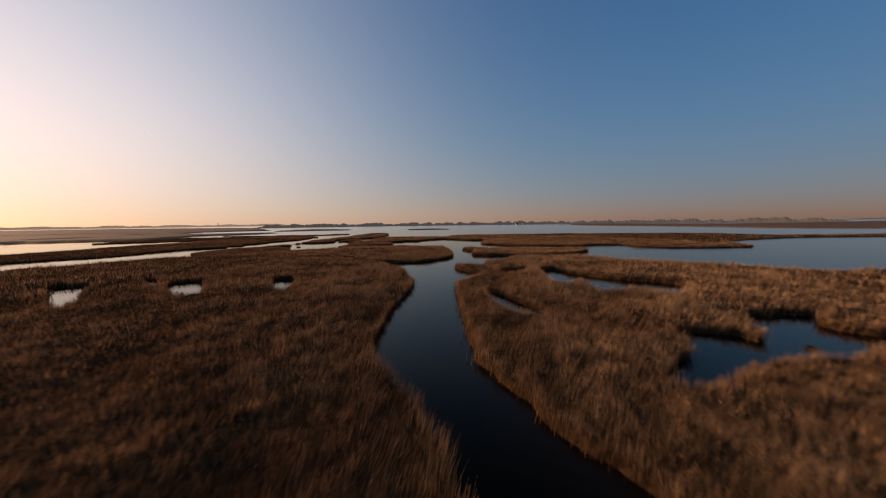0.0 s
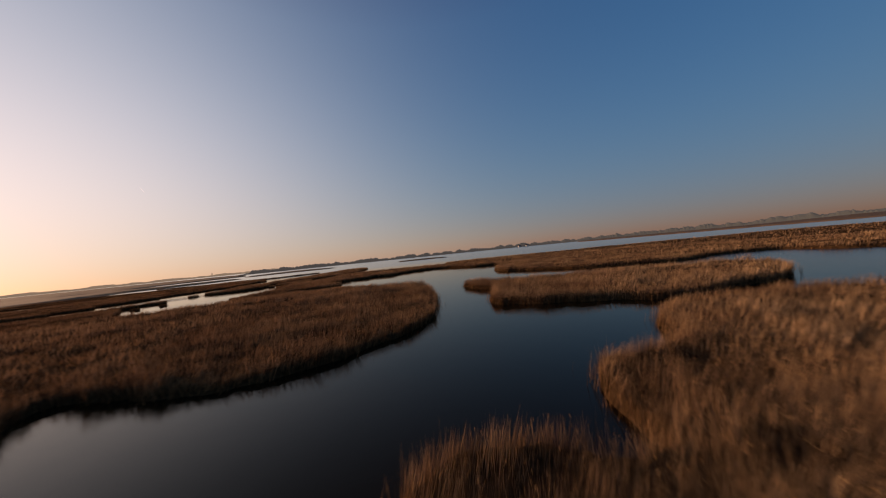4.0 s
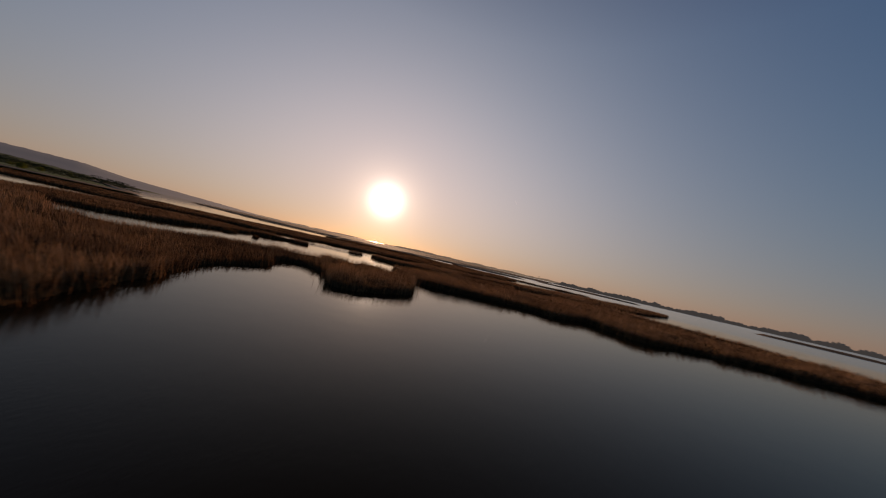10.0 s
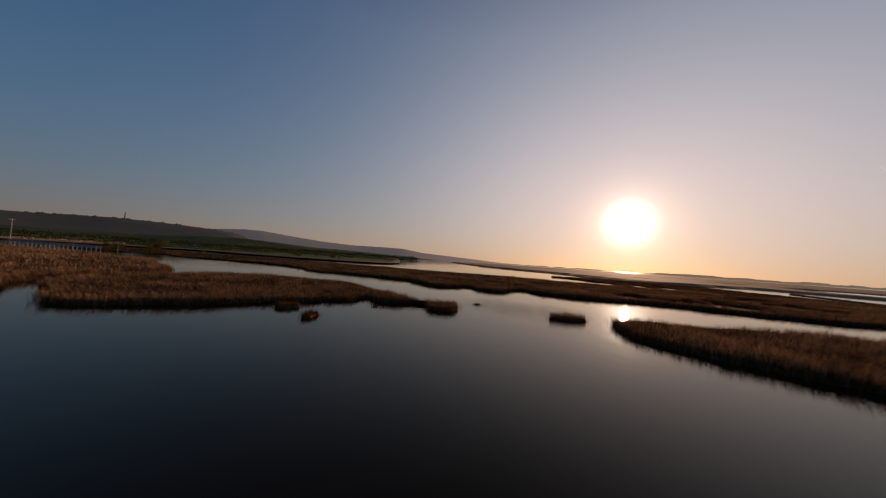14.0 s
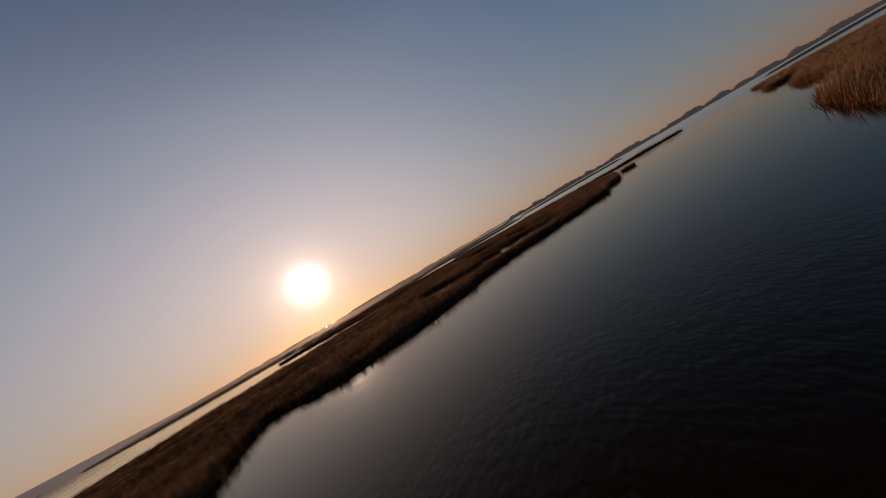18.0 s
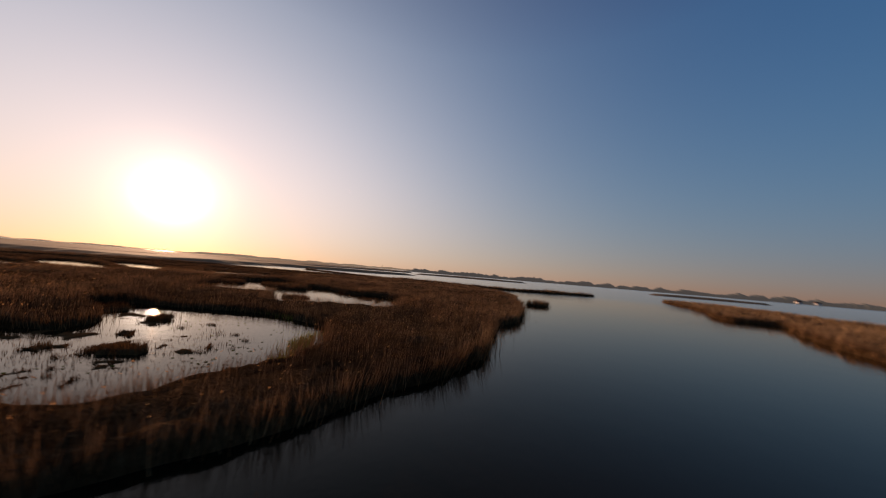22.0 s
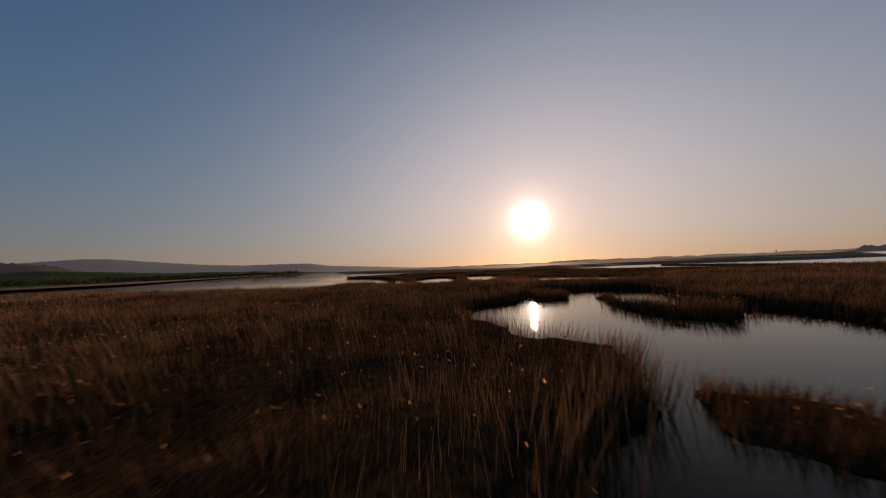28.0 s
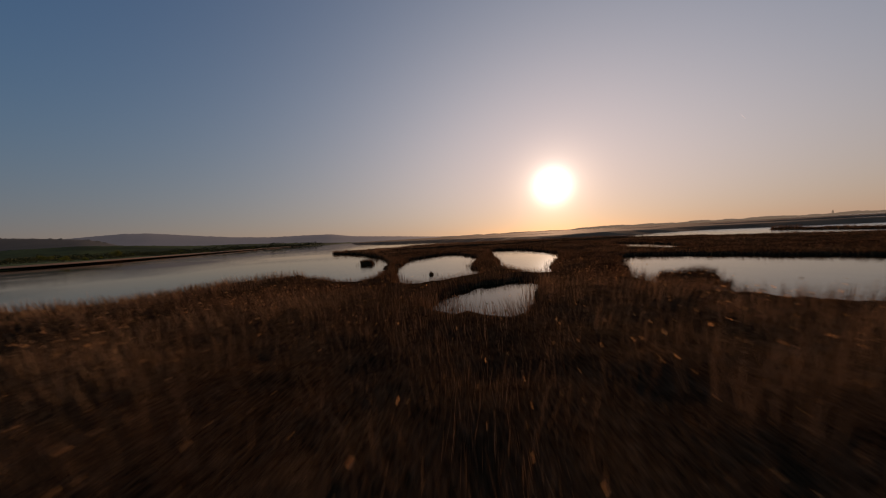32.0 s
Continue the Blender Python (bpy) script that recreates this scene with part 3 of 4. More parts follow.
reed_bed([(16, 313), (46, 263), (61, 236), (86, 216), (121, 205), (160, 191), (177, 180), (190, 205), (255, 232), (300, 238), (380, 228), (420, 232), (420, 262), (384, 268), (304, 270),
          (279, 322), (232, 341), (144, 357), (44, 357), (10, 345)], h=1.8, label="broad golden reed flat reaching out into the lake", heads=0)
reed_bed([(-115.9, 247.3), (-117.1, 255), (-117.2, 268), (-116.8, 279), (-115.5, 284), (-111.2, 292), (-111.3, 300), (-110.8, 314), (-112, 322), (-108, 347), (-103, 366), (-111, 370), (-107, 400), (-108, 440), (-104, 460),
          (-90, 455), (-76, 420), (-70, 370), (-72, 330), (-82, 308), (-100, 287), (-95.5, 266), (-94.3, 257), (-103, 246.5), (-109.5, 245), (-113.3, 245.3)], h=1.8, label="tall orange reed bed with a straight shore")
reed_bed([(-90, 266), (-84, 263.5), (-78, 266), (-76, 280), (-82, 292), (-88, 282)], h=1.6, label="reed islet in the mouth of a side channel", name="reed_islet")
reed_bed([(-89.5, 257.5), (-88, 256), (-86.2, 257), (-86.6, 259), (-88.6, 259.4)], h=1.3, label="small round reed tussock in open water", name="reed_islet", jitter=0.2, cell=0.5)
reed_bed([(-115.5, 236.8), (-114.4, 236.6), (-113.4, 238.4), (-113.6, 241), (-114.8, 242.2), (-116.2, 242.2), (-116.9, 239.6)], h=1.4, label="round reed islet in open water", name="reed_islet", jitter=0.3)
reed_bed([(-198, 68), (-201, 85), (-192, 133), (-173, 159), (-173, 174), (-167, 196), (-162, 202), (-154.5, 209), (-153, 213), (-156, 217.5), (-160, 219.5), (-152, 224.5), (-151.6, 229.5), (-157, 232.5), (-163, 236.5),
          (-157, 240), (-154, 247), (-152, 256), (-152.3, 266), (-151.6, 273), (-149.5, 279), (-147.2, 284), (-144.9, 290), (-143.8, 295), (-143.2, 301), (-143.8, 306), (-144.5, 310), (-146.3, 312.5), (-145.3, 316),
          (-145.2, 323), (-147.3, 334), (-151, 347), (-157, 368), (-172, 390), (-212, 397), (-256, 396), (-296, 378)] +
         [(-330, 345), (-338, 310), (-320, 290), (-318, 276), (-314, 272), (-300, 284), (-275, 296), (-251, 302), (-236, 302.5), (-234, 300), (-238.5, 295), (-234.6, 289), (-229, 286.4), (-226, 281), (-231, 265),
          (-240, 235), (-245, 200), (-250, 150), (-262, 90), (-255, 30), (-220, 30)],
         ponds=[[(-151, 287), (-150.3, 291), (-151, 295), (-153.5, 298.5), (-156.5, 300.8), (-162, 301.4), (-166, 300), (-170.2, 298), (-176, 294.8), (-177, 293.4), (-174.5, 292.2), (-168, 291.5), (-165.5, 288.5), (-171, 286.5), (-172.5, 283.5), (-166, 282), (-167, 276), (-174, 276), (-175, 270), (-168, 264), (-160, 262), (-157.5, 268), (-156, 273), (-154, 278), (-152.5, 283)],
                [(-160, 311), (-163, 309.6), (-165.4, 308.2), (-166.4, 307), (-167.5, 306.2), (-169.3, 305.7), (-171.4, 305.7), (-174, 306.8), (-175.6, 309.4), (-178.4, 311.2), (-180.2, 310.6), (-181.3, 309.2), (-183.2, 308.5), (-186, 308.2), (-189, 307.2), (-193, 307.8), (-195.6, 310.6), (-197.4, 313.2), (-199.4, 315.4), (-202.8, 317.2), (-206, 317.5), (-207.5, 321), (-205.5, 326), (-203, 330), (-198, 329.5), (-192, 327), (-186, 328), (-181.5, 327), (-176, 325), (-172, 327), (-166, 325), (-161, 319), (-159, 313)],
                [(-218.9, 309.4), (-221.2, 308.3), (-224.5, 308.9), (-228, 311.5), (-230, 314.7), (-228.8, 317), (-224, 315.5), (-219.9, 314), (-218.0, 312)],
                [(-230, 306.5), (-232, 310), (-235, 313.3), (-245.5, 313.5), (-257, 316), (-272, 312.4), (-264, 305), (-252, 303.2), (-238, 304.5)],
                [(-247.7, 317.4), (-234.5, 316.8), (-233, 319.5), (-239.7, 322.2), (-253.7, 328.5), (-269.5, 329), (-277, 322)],
                [(-240, 330), (-234.5, 327), (-229.5, 324), (-226, 322.6), (-221.6, 323), (-218.6, 323), (-216.4, 327), (-212, 340), (-222, 350), (-232, 349.5), (-238, 345), (-244, 339), (-245.5, 333)],
                [(-250, 345), (-262, 354), (-278, 353), (-270, 346)], [(-186, 295.5), (-181, 294), (-180, 295.5), (-184, 297.5)]],
         h=1.4, label="wide russet reed marsh full of shallow pools", shallow=0.5, mat_top=0.1)
reed_bed([(-176.2, 311.2), (-174.4, 310.2), (-172.8, 311.6), (-173, 313.4), (-175, 314)], h=0.65, label="small dark reed tussock in a pool", name="reed_islet", jitter=0.2, cell=0.5)
reed_bed([(-193, 319.9), (-189.5, 319.4), (-185.5, 319.3), (-184.3, 321.2), (-184.8, 323), (-187.5, 323), (-191, 321.4)], h=0.95, label="long low reed islet in the middle of a pool", name="reed_islet", jitter=0.2, cell=0.5)
reed_bed([(-204, 318.8), (-200, 316.3), (-196.5, 316), (-196.8, 318.3), (-200, 319.8)], h=0.9, label="low tussock of dark sedge in a pool", name="reed_islet", jitter=0.2, cell=0.5)
reed_bed([(-197, 321.4), (-195.4, 321), (-194.8, 321.9), (-196, 322.5)], h=0.55, label="low tussock of dark sedge in a pool", name="reed_islet", jitter=0.1, cell=0.4)
reed_bed([(-149, 347.5), (-146.5, 346.5), (-144.8, 348.5), (-145.2, 352), (-147.6, 352.5)], h=1.5, label="round reed islet off the marsh shore", name="reed_islet", jitter=0.2)
reed_bed([(-136, 440), (-142, 430), (-170, 410), (-230, 405), (-300, 420), (-300, 428), (-230, 416), (-175, 420), (-150, 436)], h=1.8, label="thin far reed spit", thin=0.6)

# ---- distance: reed flats, meadow, dyke, woods and hills ----
FLAT_FAR = plain("far_reed_flat", (0.15, 0.09, 0.05), (0.25, 0.155, 0.085), 0.05)


def far_flat(outline, label, mat, z, name, category, kind="structure", cell=14.0, rough=0.3, pools=()):
    edge = smooth_outline(outline, 0, 25.0)
    lo, hi = edge.min(0), edge.max(0)
    X, Y = np.meshgrid(np.arange(lo[0] - cell, hi[0] + cell, cell), np.arange(lo[1] - cell, hi[1] + cell, cell))
    land = inside(edge, X.ravel(), Y.ravel()).reshape(X.shape)
    for pool in pools:
        land &= ~inside(smooth_outline(pool, 0, 25.0), X.ravel(), Y.ravel()).reshape(X.shape)
    Z = np.where(land, z + value_noise(X, Y, 30.0, 4) * rough, -0.3)
    use = land[:-1, :-1] | land[1:, :-1] | land[:-1, 1:] | land[1:, 1:]
    idx = np.arange(X.size).reshape(X.shape)
    quads = np.stack([idx[:-1, :-1], idx[:-1, 1:], idx[1:, 1:], idx[1:, :-1]], -1)[use]
    keep, inv = np.unique(quads.ravel(), return_inverse=True)
    ob = new(name, mesh_from(name, np.c_[X.ravel(), Y.ravel(), Z.ravel()][keep], inv, np.full(len(quads), 4), mat))
    return tagged(ob, label, category, kind=kind)




def fan(az0, az1, near, far):
    """A plan outline between two bearings and two distances from the start of the walk."""
    ring = [(a, near) for a in np.linspace(az0, az1, 5)] + [((az0 + az1 * 2) / 3, far), ((az0 * 2 + az1) / 3, far)]
    return [(-math.sin(radians(a)) * d, math.cos(radians(a)) * d) for a, d in ring]


far_flat([(-360, 440), (-345, 360), (-480, 290), (-700, 180), (-1300, 90), (-2200, 450), (-2200, 1800), (-1050, 1500), (-450, 780), (-300, 540)], "brown reed flats reaching to the horizon", FLAT_FAR, 1.8, "reed_flats", "reed bed", "stuff", 10.0,
         pools=[[(-499, 574), (-385, 530), (-320, 554), (-264, 594), (-366, 822), (-477, 763), (-529, 678)], fan(47, 55, 595, 640), fan(43.5, 46.5, 740, 775), fan(40, 58, 955, 985)])
far_flat(fan(17, 29, 760, 900), "far brown reed spit", FLAT_FAR, 1.8, "reed_flats", "reed bed", "stuff", 9.0)
far_flat(fan(-1, 7, 670, 722), "far brown reed islet", FLAT_FAR, 1.8, "reed_flats", "reed bed", "stuff", 7.0)
far_flat([(459, 1100), (520, 640), (560, 420), (900, 330), (2200, 500), (2200, 1200), (900, 900), (700, 1300)], "far golden reed belt", FLAT_FAR, 1.8, "reed_flats", "reed bed", "stuff", 8.0)
far_flat([(230, 95), (450, 60), (2200, -450), (2200, -1300), (210, -450), (200, -60)], "golden reed flats", FLAT_FAR, 1.8, "reed_flats", "reed bed", "stuff")
far_flat([(-430, -330), (-338, -60), (-326, 55), (-356, 112), (-480, 77), (-960, -80), (-3500, -900), (-3000, -2600), (-600, -2500)], "green meadow behind the dyke", GRASS, 1.0, "meadow", "meadow", "structure", 20.0, 0.2)
far_flat([(-158, -76), (180, -76), (200, -450), (-250, -450)], "brown reed flats", SHADED_LITTER, 1.8, "reed_flats", "reed bed", "stuff", 8.0)


def skyline(az0, az1, dist, low, high, size, mat, name, label, category, seed, step=0.25):
    """A far ridge or wood edge: a thick band standing on the plain."""
    a = np.radians(np.arange(az0, az1, step))
    x, y = -np.sin(a) * dist - 50, np.cos(a) * dist + 150
    ends = np.clip(np.minimum(np.arange(len(a)), np.arange(len(a))[::-1]) * step / 3.0, 0, 1)
    hgt = (low + (high - low) * (0.5 + 0.5 * value_noise(np.degrees(a), np.zeros(len(a)), size, seed))
           + (high - low) * 0.25 * value_noise(np.degrees(a), np.zeros(len(a)), size * 0.2, seed + 1)) * ends
    n = len(a)
    v = np.concatenate([np.c_[x, y, np.full(n, -1.0)], np.c_[x, y, hgt * 0.7], np.c_[x * 1.03, y * 1.03, hgt]])
    i = np.arange(n - 1)
    q = np.concatenate([np.stack([i, i + 1, i + 1 + n, i + n], 1), np.stack([i + n, i + 1 + n, i + 1 + 2 * n, i + 2 * n], 1)])
    ob = new(name, mesh_from(name, v, q.ravel(), np.full(len(q), 4), mat))
    return tagged(ob, label, category, kind="structure")


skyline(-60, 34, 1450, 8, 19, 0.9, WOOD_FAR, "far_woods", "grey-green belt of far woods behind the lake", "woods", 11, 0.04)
skyline(26, 66, 4000, 15, 27, 1.2, WOOD_SUN_HAZE, "far_woods", "hazy wooded rise on the horizon", "woods", 19, 0.06)
skyline(58, 112, 4300, 4, 14, 1.5, WOOD_SUN_HAZE, "far_woods", "hazy low rise on the horizon", "woods", 17, 0.1)
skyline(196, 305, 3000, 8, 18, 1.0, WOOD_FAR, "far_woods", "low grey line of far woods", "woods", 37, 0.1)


def ridge(profile, dist, mat, rough, name, label, seed):
    """A far hill: its crest follows (bearing, elevation) pairs, its slope comes towards the marsh."""
    az = np.arange(profile[0][0], profile[-1][0], 0.05)
    el = np.interp(az, [p[0] for p in profile], [p[1] for p in profile])
    k = np.ones(31) / 31
    el = np.convolve(np.pad(el, 15, "edge"), k, "valid")
    a = np.radians(az)
    hgt = np.maximum(0.5, np.tan(np.radians(el)) * dist) 
    crest = rough * (value_noise(az, az * 0, 0.35, seed) + 0.7 * value_noise(az, az * 0, 0.12, seed + 1))
    rows = [(0.80, 0.0), (0.86, 0.25), (0.92, 0.6), (0.97, 0.9), (0.995, 0.985), (1.0, 1.0), (1.1, 0.6)]
    n = len(az)
    v = np.concatenate([np.c_[-np.sin(a) * dist * r - 110, np.cos(a) * dist * r + 240, np.maximum(hgt * f - (1 if f == 0 else 0) + (crest if f == 1.0 else 0), -1)] for r, f in rows])
    i = np.arange(n - 1)
    q = np.concatenate([np.stack([i + j * n, i + 1 + j * n, i + 1 + (j + 1) * n, i + (j + 1) * n], 1) for j in range(len(rows) - 1)])
    return tagged(new(name, mesh_from(name, v, q.ravel(), np.full(len(q), 4), mat)), label, "hill", kind="structure")


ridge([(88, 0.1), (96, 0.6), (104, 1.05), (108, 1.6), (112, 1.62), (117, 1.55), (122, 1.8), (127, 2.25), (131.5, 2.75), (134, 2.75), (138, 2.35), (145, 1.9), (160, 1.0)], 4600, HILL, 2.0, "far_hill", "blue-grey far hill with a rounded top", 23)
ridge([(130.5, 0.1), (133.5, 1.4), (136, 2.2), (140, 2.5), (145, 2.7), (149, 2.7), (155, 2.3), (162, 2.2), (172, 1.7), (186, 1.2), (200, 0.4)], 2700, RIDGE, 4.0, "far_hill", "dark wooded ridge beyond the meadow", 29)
ridge([(102, 0.03), (108, 0.3), (113, 0.55), (119, 0.75), (124, 0.8), (130, 1.2), (135, 1.45), (140, 1.3), (147, 0.85), (158, 0.7), (178, 0.5), (196, 0.2)], 1750, SLOPE, 1.2, "green_slope", "green fields and scrub on the foot of the hills", 35)


def hedge(az0, az1, d0, d1, low, high, n, label, seed):
    """Bands of scrub made of leafy clumps."""
    r = np.random.default_rng(seed)
    az = r.uniform(az0, az1, n)
    band = np.floor(r.random(n) * 4) / 4
    dist = d0 + (d1 - d0) * (band + 0.05 * r.random(n) + 0.1 * value_noise(az, az * 0, 6.0, seed + 3))
    top = low + (high - low) * np.clip(0.5 + 0.7 * value_noise(az + band * 40, az * 0, 1.2, seed) + 0.4 * value_noise(az + band * 40, az * 0, 0.3, seed + 1), 0, 1)
    a = np.radians(az)
    ctr = np.c_[-np.sin(a) * dist - 110, np.cos(a) * dist + 240, 0.6 + top * r.random(n) ** 0.6]
    u, w = r.normal(0, 1, (n, 3)), r.normal(0, 1, (n, 3))
    size = (dist / 700)[:, None]
    u *= 0.9 * size / np.linalg.norm(u, axis=1)[:, None]
    w *= 0.7 * size / np.linalg.norm(w, axis=1)[:, None]
    v = np.stack([ctr - u, ctr + w, ctr + u, ctr - w], 1).reshape(-1, 3)
    return tagged(new("hedge", mesh_from("hedge", v, np.arange(4 * n), np.full(n, 4), HEDGE)), label, "hedge", kind="stuff")


hedge(106, 196, 800, 1500, 3, 11, 26000, "dark green hedges and scrub across the meadow", 31)
hedge(110, 190, 460, 760, 0.8, 4, 14000, "low green scrub behind the dyke", 33)

# dyke with a dirt track along the lagoon
dy = smooth_outline([(-420, -310), (-330, -60), (-318, 55), (-350, 118), (-480, 85), (-960, -70), (-2500, -570)], 0, 20.0)[:-60]
prof = [(-7, -0.3), (-3, 1.6), (3, 1.7), (8, 0.9)]
v = []
for i, p in enumerate(dy):
    d = dy[min(i + 1, len(dy) - 1)] - dy[max(i - 1, 0)]
    d = d / np.linalg.norm(d)
    nrm = np.array([-d[1], d[0]])
    for off, z in prof:
        v.append((*(p - nrm * off), z))
q = [[i * 4 + j, i * 4 + j + 1, i * 4 + j + 5, i * 4 + j + 4] for i in range(len(dy) - 1) for j in range(3)]
dyke = new("dyke", mesh_from("dyke", np.array(v), np.array(q).ravel(), np.full(len(q), 4), EARTH))
tagged(dyke, "bare earth dyke with a dirt track beside the lagoon", "dyke", kind="structure")


# ---- pool mats, sedge, tussocks and floating leaves ----
def tussock(x, y, r, h, label="low tussock of dark sedge in open water"):
    k = np.linspace(0, 2 * np.pi, 8)[:-1]
    w = r * (1 + 0.35 * np.sin(k * 2 + x) + 0.2 * np.cos(k * 3 + y))
    bed = reed_bed([(x + math.cos(a) * q, y + math.sin(a) * q * 0.8) for a, q in zip(k, w)], h=h, label=label, name="sedge_tussock", category="sedge",
                    jitter=0.12, cell=max(0.16, r * 0.3), thin=2.2, heads=0, stalk=SEDGE, litter=MUD, shallow=0.0)
    return tagged(bed, label, "sedge", group="sedge tussocks in the pools")


for x, y, r, h in ((-122.4, 225, 0.7, 0.4), (-110, 210, 0.5, 0.35), (-223.5, 326.4, 0.45, 0.5), (-226.6, 326.6, 1.6, 1.1), (-220.8, 324.8, 0.3, 0.5), (-193, 320.4, 0.5, 0.35),
                   (-205, 328.5, 0.6, 0.4), (-237.4, 308.4, 0.35, 0.9), (-244, 314, 0.8, 1.0), (-257.4, 297, 1.5, 1.3), (-103, 200, 1.6, 0.9), (-99, 206, 1.1, 0.8), (-184, 318, 0.4, 0.3),
                   (-169, 321, 0.7, 0.4), (-166, 319.6, 0.5, 0.3), (-24.5, 33, 0.6, 0.3), (44, 35.2, 0.9, 0.3), (-60, 226.5, 0.35, 0.3)):
    tussock(x, y, r, h)


def sedge_mat(outline, h, label, green=False):
    return reed_bed(outline, h=h, label=label, name="sedge_mat", category="sedge", jitter=0.5, cell=0.13, frayed=True, thin=1.0, heads=0, stalk=GREEN if green else SEDGE, litter=MUD, mat_top=0.25, shallow=0.0)


MAT = "rotting brown plant mat awash in the pool"
sedge_mat([(-159.1, 286.4), (-160.5, 286.7), (-163, 286.7), (-165.5, 285.8), (-167.6, 286), (-169.1, 288.3), (-166.5, 288), (-164.3, 290), (-162.4, 290), (-162, 288.6), (-160.8, 288.1), (-159.1, 287.6)], 0.10, MAT)
sedge_mat([(-157.9, 287.7), (-159.3, 287.8), (-159.8, 289), (-159.9, 290.4), (-157.8, 291.4), (-156.2, 291.6), (-154.9, 291.9), (-155.5, 291.1), (-155.5, 290.4), (-156.2, 290.1), (-156.9, 289.1)], 0.13, MAT)
sedge_mat([(-159, 291.3), (-160, 291.6), (-159.4, 292.8), (-158.5, 292.7), (-158.3, 291.7)], 0.09, MAT)
sedge_mat([(-156.7, 287), (-156.9, 288.1), (-156, 289), (-155.2, 289.4), (-154.3, 288.4), (-155, 287.2)], 0.09, MAT)
sedge_mat([(-152.9, 289.5), (-153.6, 289.6), (-154.3, 290.1), (-153.8, 290.8), (-153.2, 290.7), (-152.3, 290.3)], 0.08, MAT)
sedge_mat([(-160.6, 286.0), (-160.1, 286.6), (-157.2, 286.4), (-154.4, 285.9), (-154.4, 285.0), (-157.5, 284.8)], 0.10, MAT)
sedge_mat([(-170, 292.6), (-168, 291.8), (-166.4, 292.6), (-167.6, 293.8), (-169.6, 293.6)], 0.10, MAT)
sedge_mat([(-163.2, 292.2), (-165.2, 292.2), (-166.4, 293.4), (-165, 294.4), (-163, 293.6)], 0.10, MAT)
sedge_mat([(-164, 279), (-160, 277.5), (-157, 279), (-158.4, 281.6), (-162.5, 281.8)], 0.13, MAT)
sedge_mat([(-170, 272), (-163, 269), (-160, 272.4), (-163.5, 275), (-168.5, 274.8)], 0.13, MAT)
for x, y, r in ((-160.4, 286.8, 1.7), (-157.7, 287.2, 1.1), (-156.0, 286.6, 1.1), (-154.2, 287.8, 0.8), (-162.5, 293.6, 1.4), (-159.2, 294.2, 0.9), (-156.1, 292.3, 0.8), (-168.0, 287.7, 2.5), (-166.1, 289.8, 2.1), (-165.6, 286.5, 1.7), (-154.4, 286.8, 0.8), (-161.9, 290.7, 1.6), (-155.9, 288.2, 0.6), (-158.3, 285.9, 1.0)):
    turn = x * 1.7 + y
    sedge_mat([(x + r * k * math.cos(a + turn * 0.02 + 0.3), y + 0.45 * r * k * math.sin(a)) for a, k in zip(np.linspace(0, 2 * math.pi, 9)[:-1], 0.75 + 0.3 * np.sin(np.arange(8) * 2.3 + turn))], 0.26, MAT)
for x, y, r, h in ((-157.6, 289.3, 0.9, 0.55), (-158.4, 288.6, 0.7, 0.45), (-166.2, 294.0, 1.0, 0.75), (-165.2, 293.6, 0.6, 0.5), (-167.5, 287.2, 0.8, 0.5), (-161, 287.4, 0.5, 0.35), (-172, 293, 1.3, 0.8),
                   (-156.2, 294.2, 0.25, 0.15), (-157.9, 294.6, 0.3, 0.14), (-161.9, 295.2, 0.4, 0.16), (-155.0, 292.9, 0.2, 0.12), (-159.7, 280.6, 0.7, 0.4)):
    tussock(x, y, r, h, "brown sedge tussock with green tips in a pool")
GREENS = "yellow-green young shoots fringing the pool"
for line, w, h in (([(-150.2, 291.9), (-150.6, 292.6), (-151, 293.4), (-151.6, 294.2), (-152.6, 295.2), (-153.4, 295.9), (-154.1, 297.3), (-154.8, 298.6)], 0.7, 0.5),
                   ([(-160.5, 301.2), (-163, 301.6), (-166, 300.8), (-168.6, 299.9)], 0.6, 0.45), ([(-151.2, 285), (-152.2, 282.6), (-153.4, 279.6)], 0.5, 0.5), ([(-168.4, 305.5), (-167, 306), (-165.9, 307.1), (-164.4, 308.5), (-162.4, 309.7)], 0.4, 0.6)):
    p = np.array(line)
    d = np.gradient(p, axis=0)
    nrm = np.c_[-d[:, 1], d[:, 0]] / np.linalg.norm(d, axis=1)[:, None]
    ring = np.concatenate([p + nrm * w * 0.9, (p - nrm * w)[::-1]])
    reed_bed([tuple(q) for q in ring], h=h, label=GREENS, name="shoot_fringe", category="water plants", jitter=0.4, cell=0.3, thin=0.5, heads=0, stalk=GREEN, litter=MUD, mat_top=-0.4, shallow=1.2)

# floating leaves, too many to count
spots = [(-164.3, 294.6), (-163.9, 296), (-161.1, 296.6), (-162.2, 293.7), (-154.7, 293.8), (-155.3, 292.5), (-153.8, 291), (-153.1, 290.8), (-154, 293.6), (-152.6, 292.4), (-158, 293.5), (-156.4, 286.6),
         (-159.5, 298.5), (-157, 297.6), (-170, 290), (26, 29.5), (30, 33), (36, 36), (-164, 307), (-169, 308), (-182, 311), (-222, 311), (-226, 311.5)]
lv, lf, lc = [], [], []
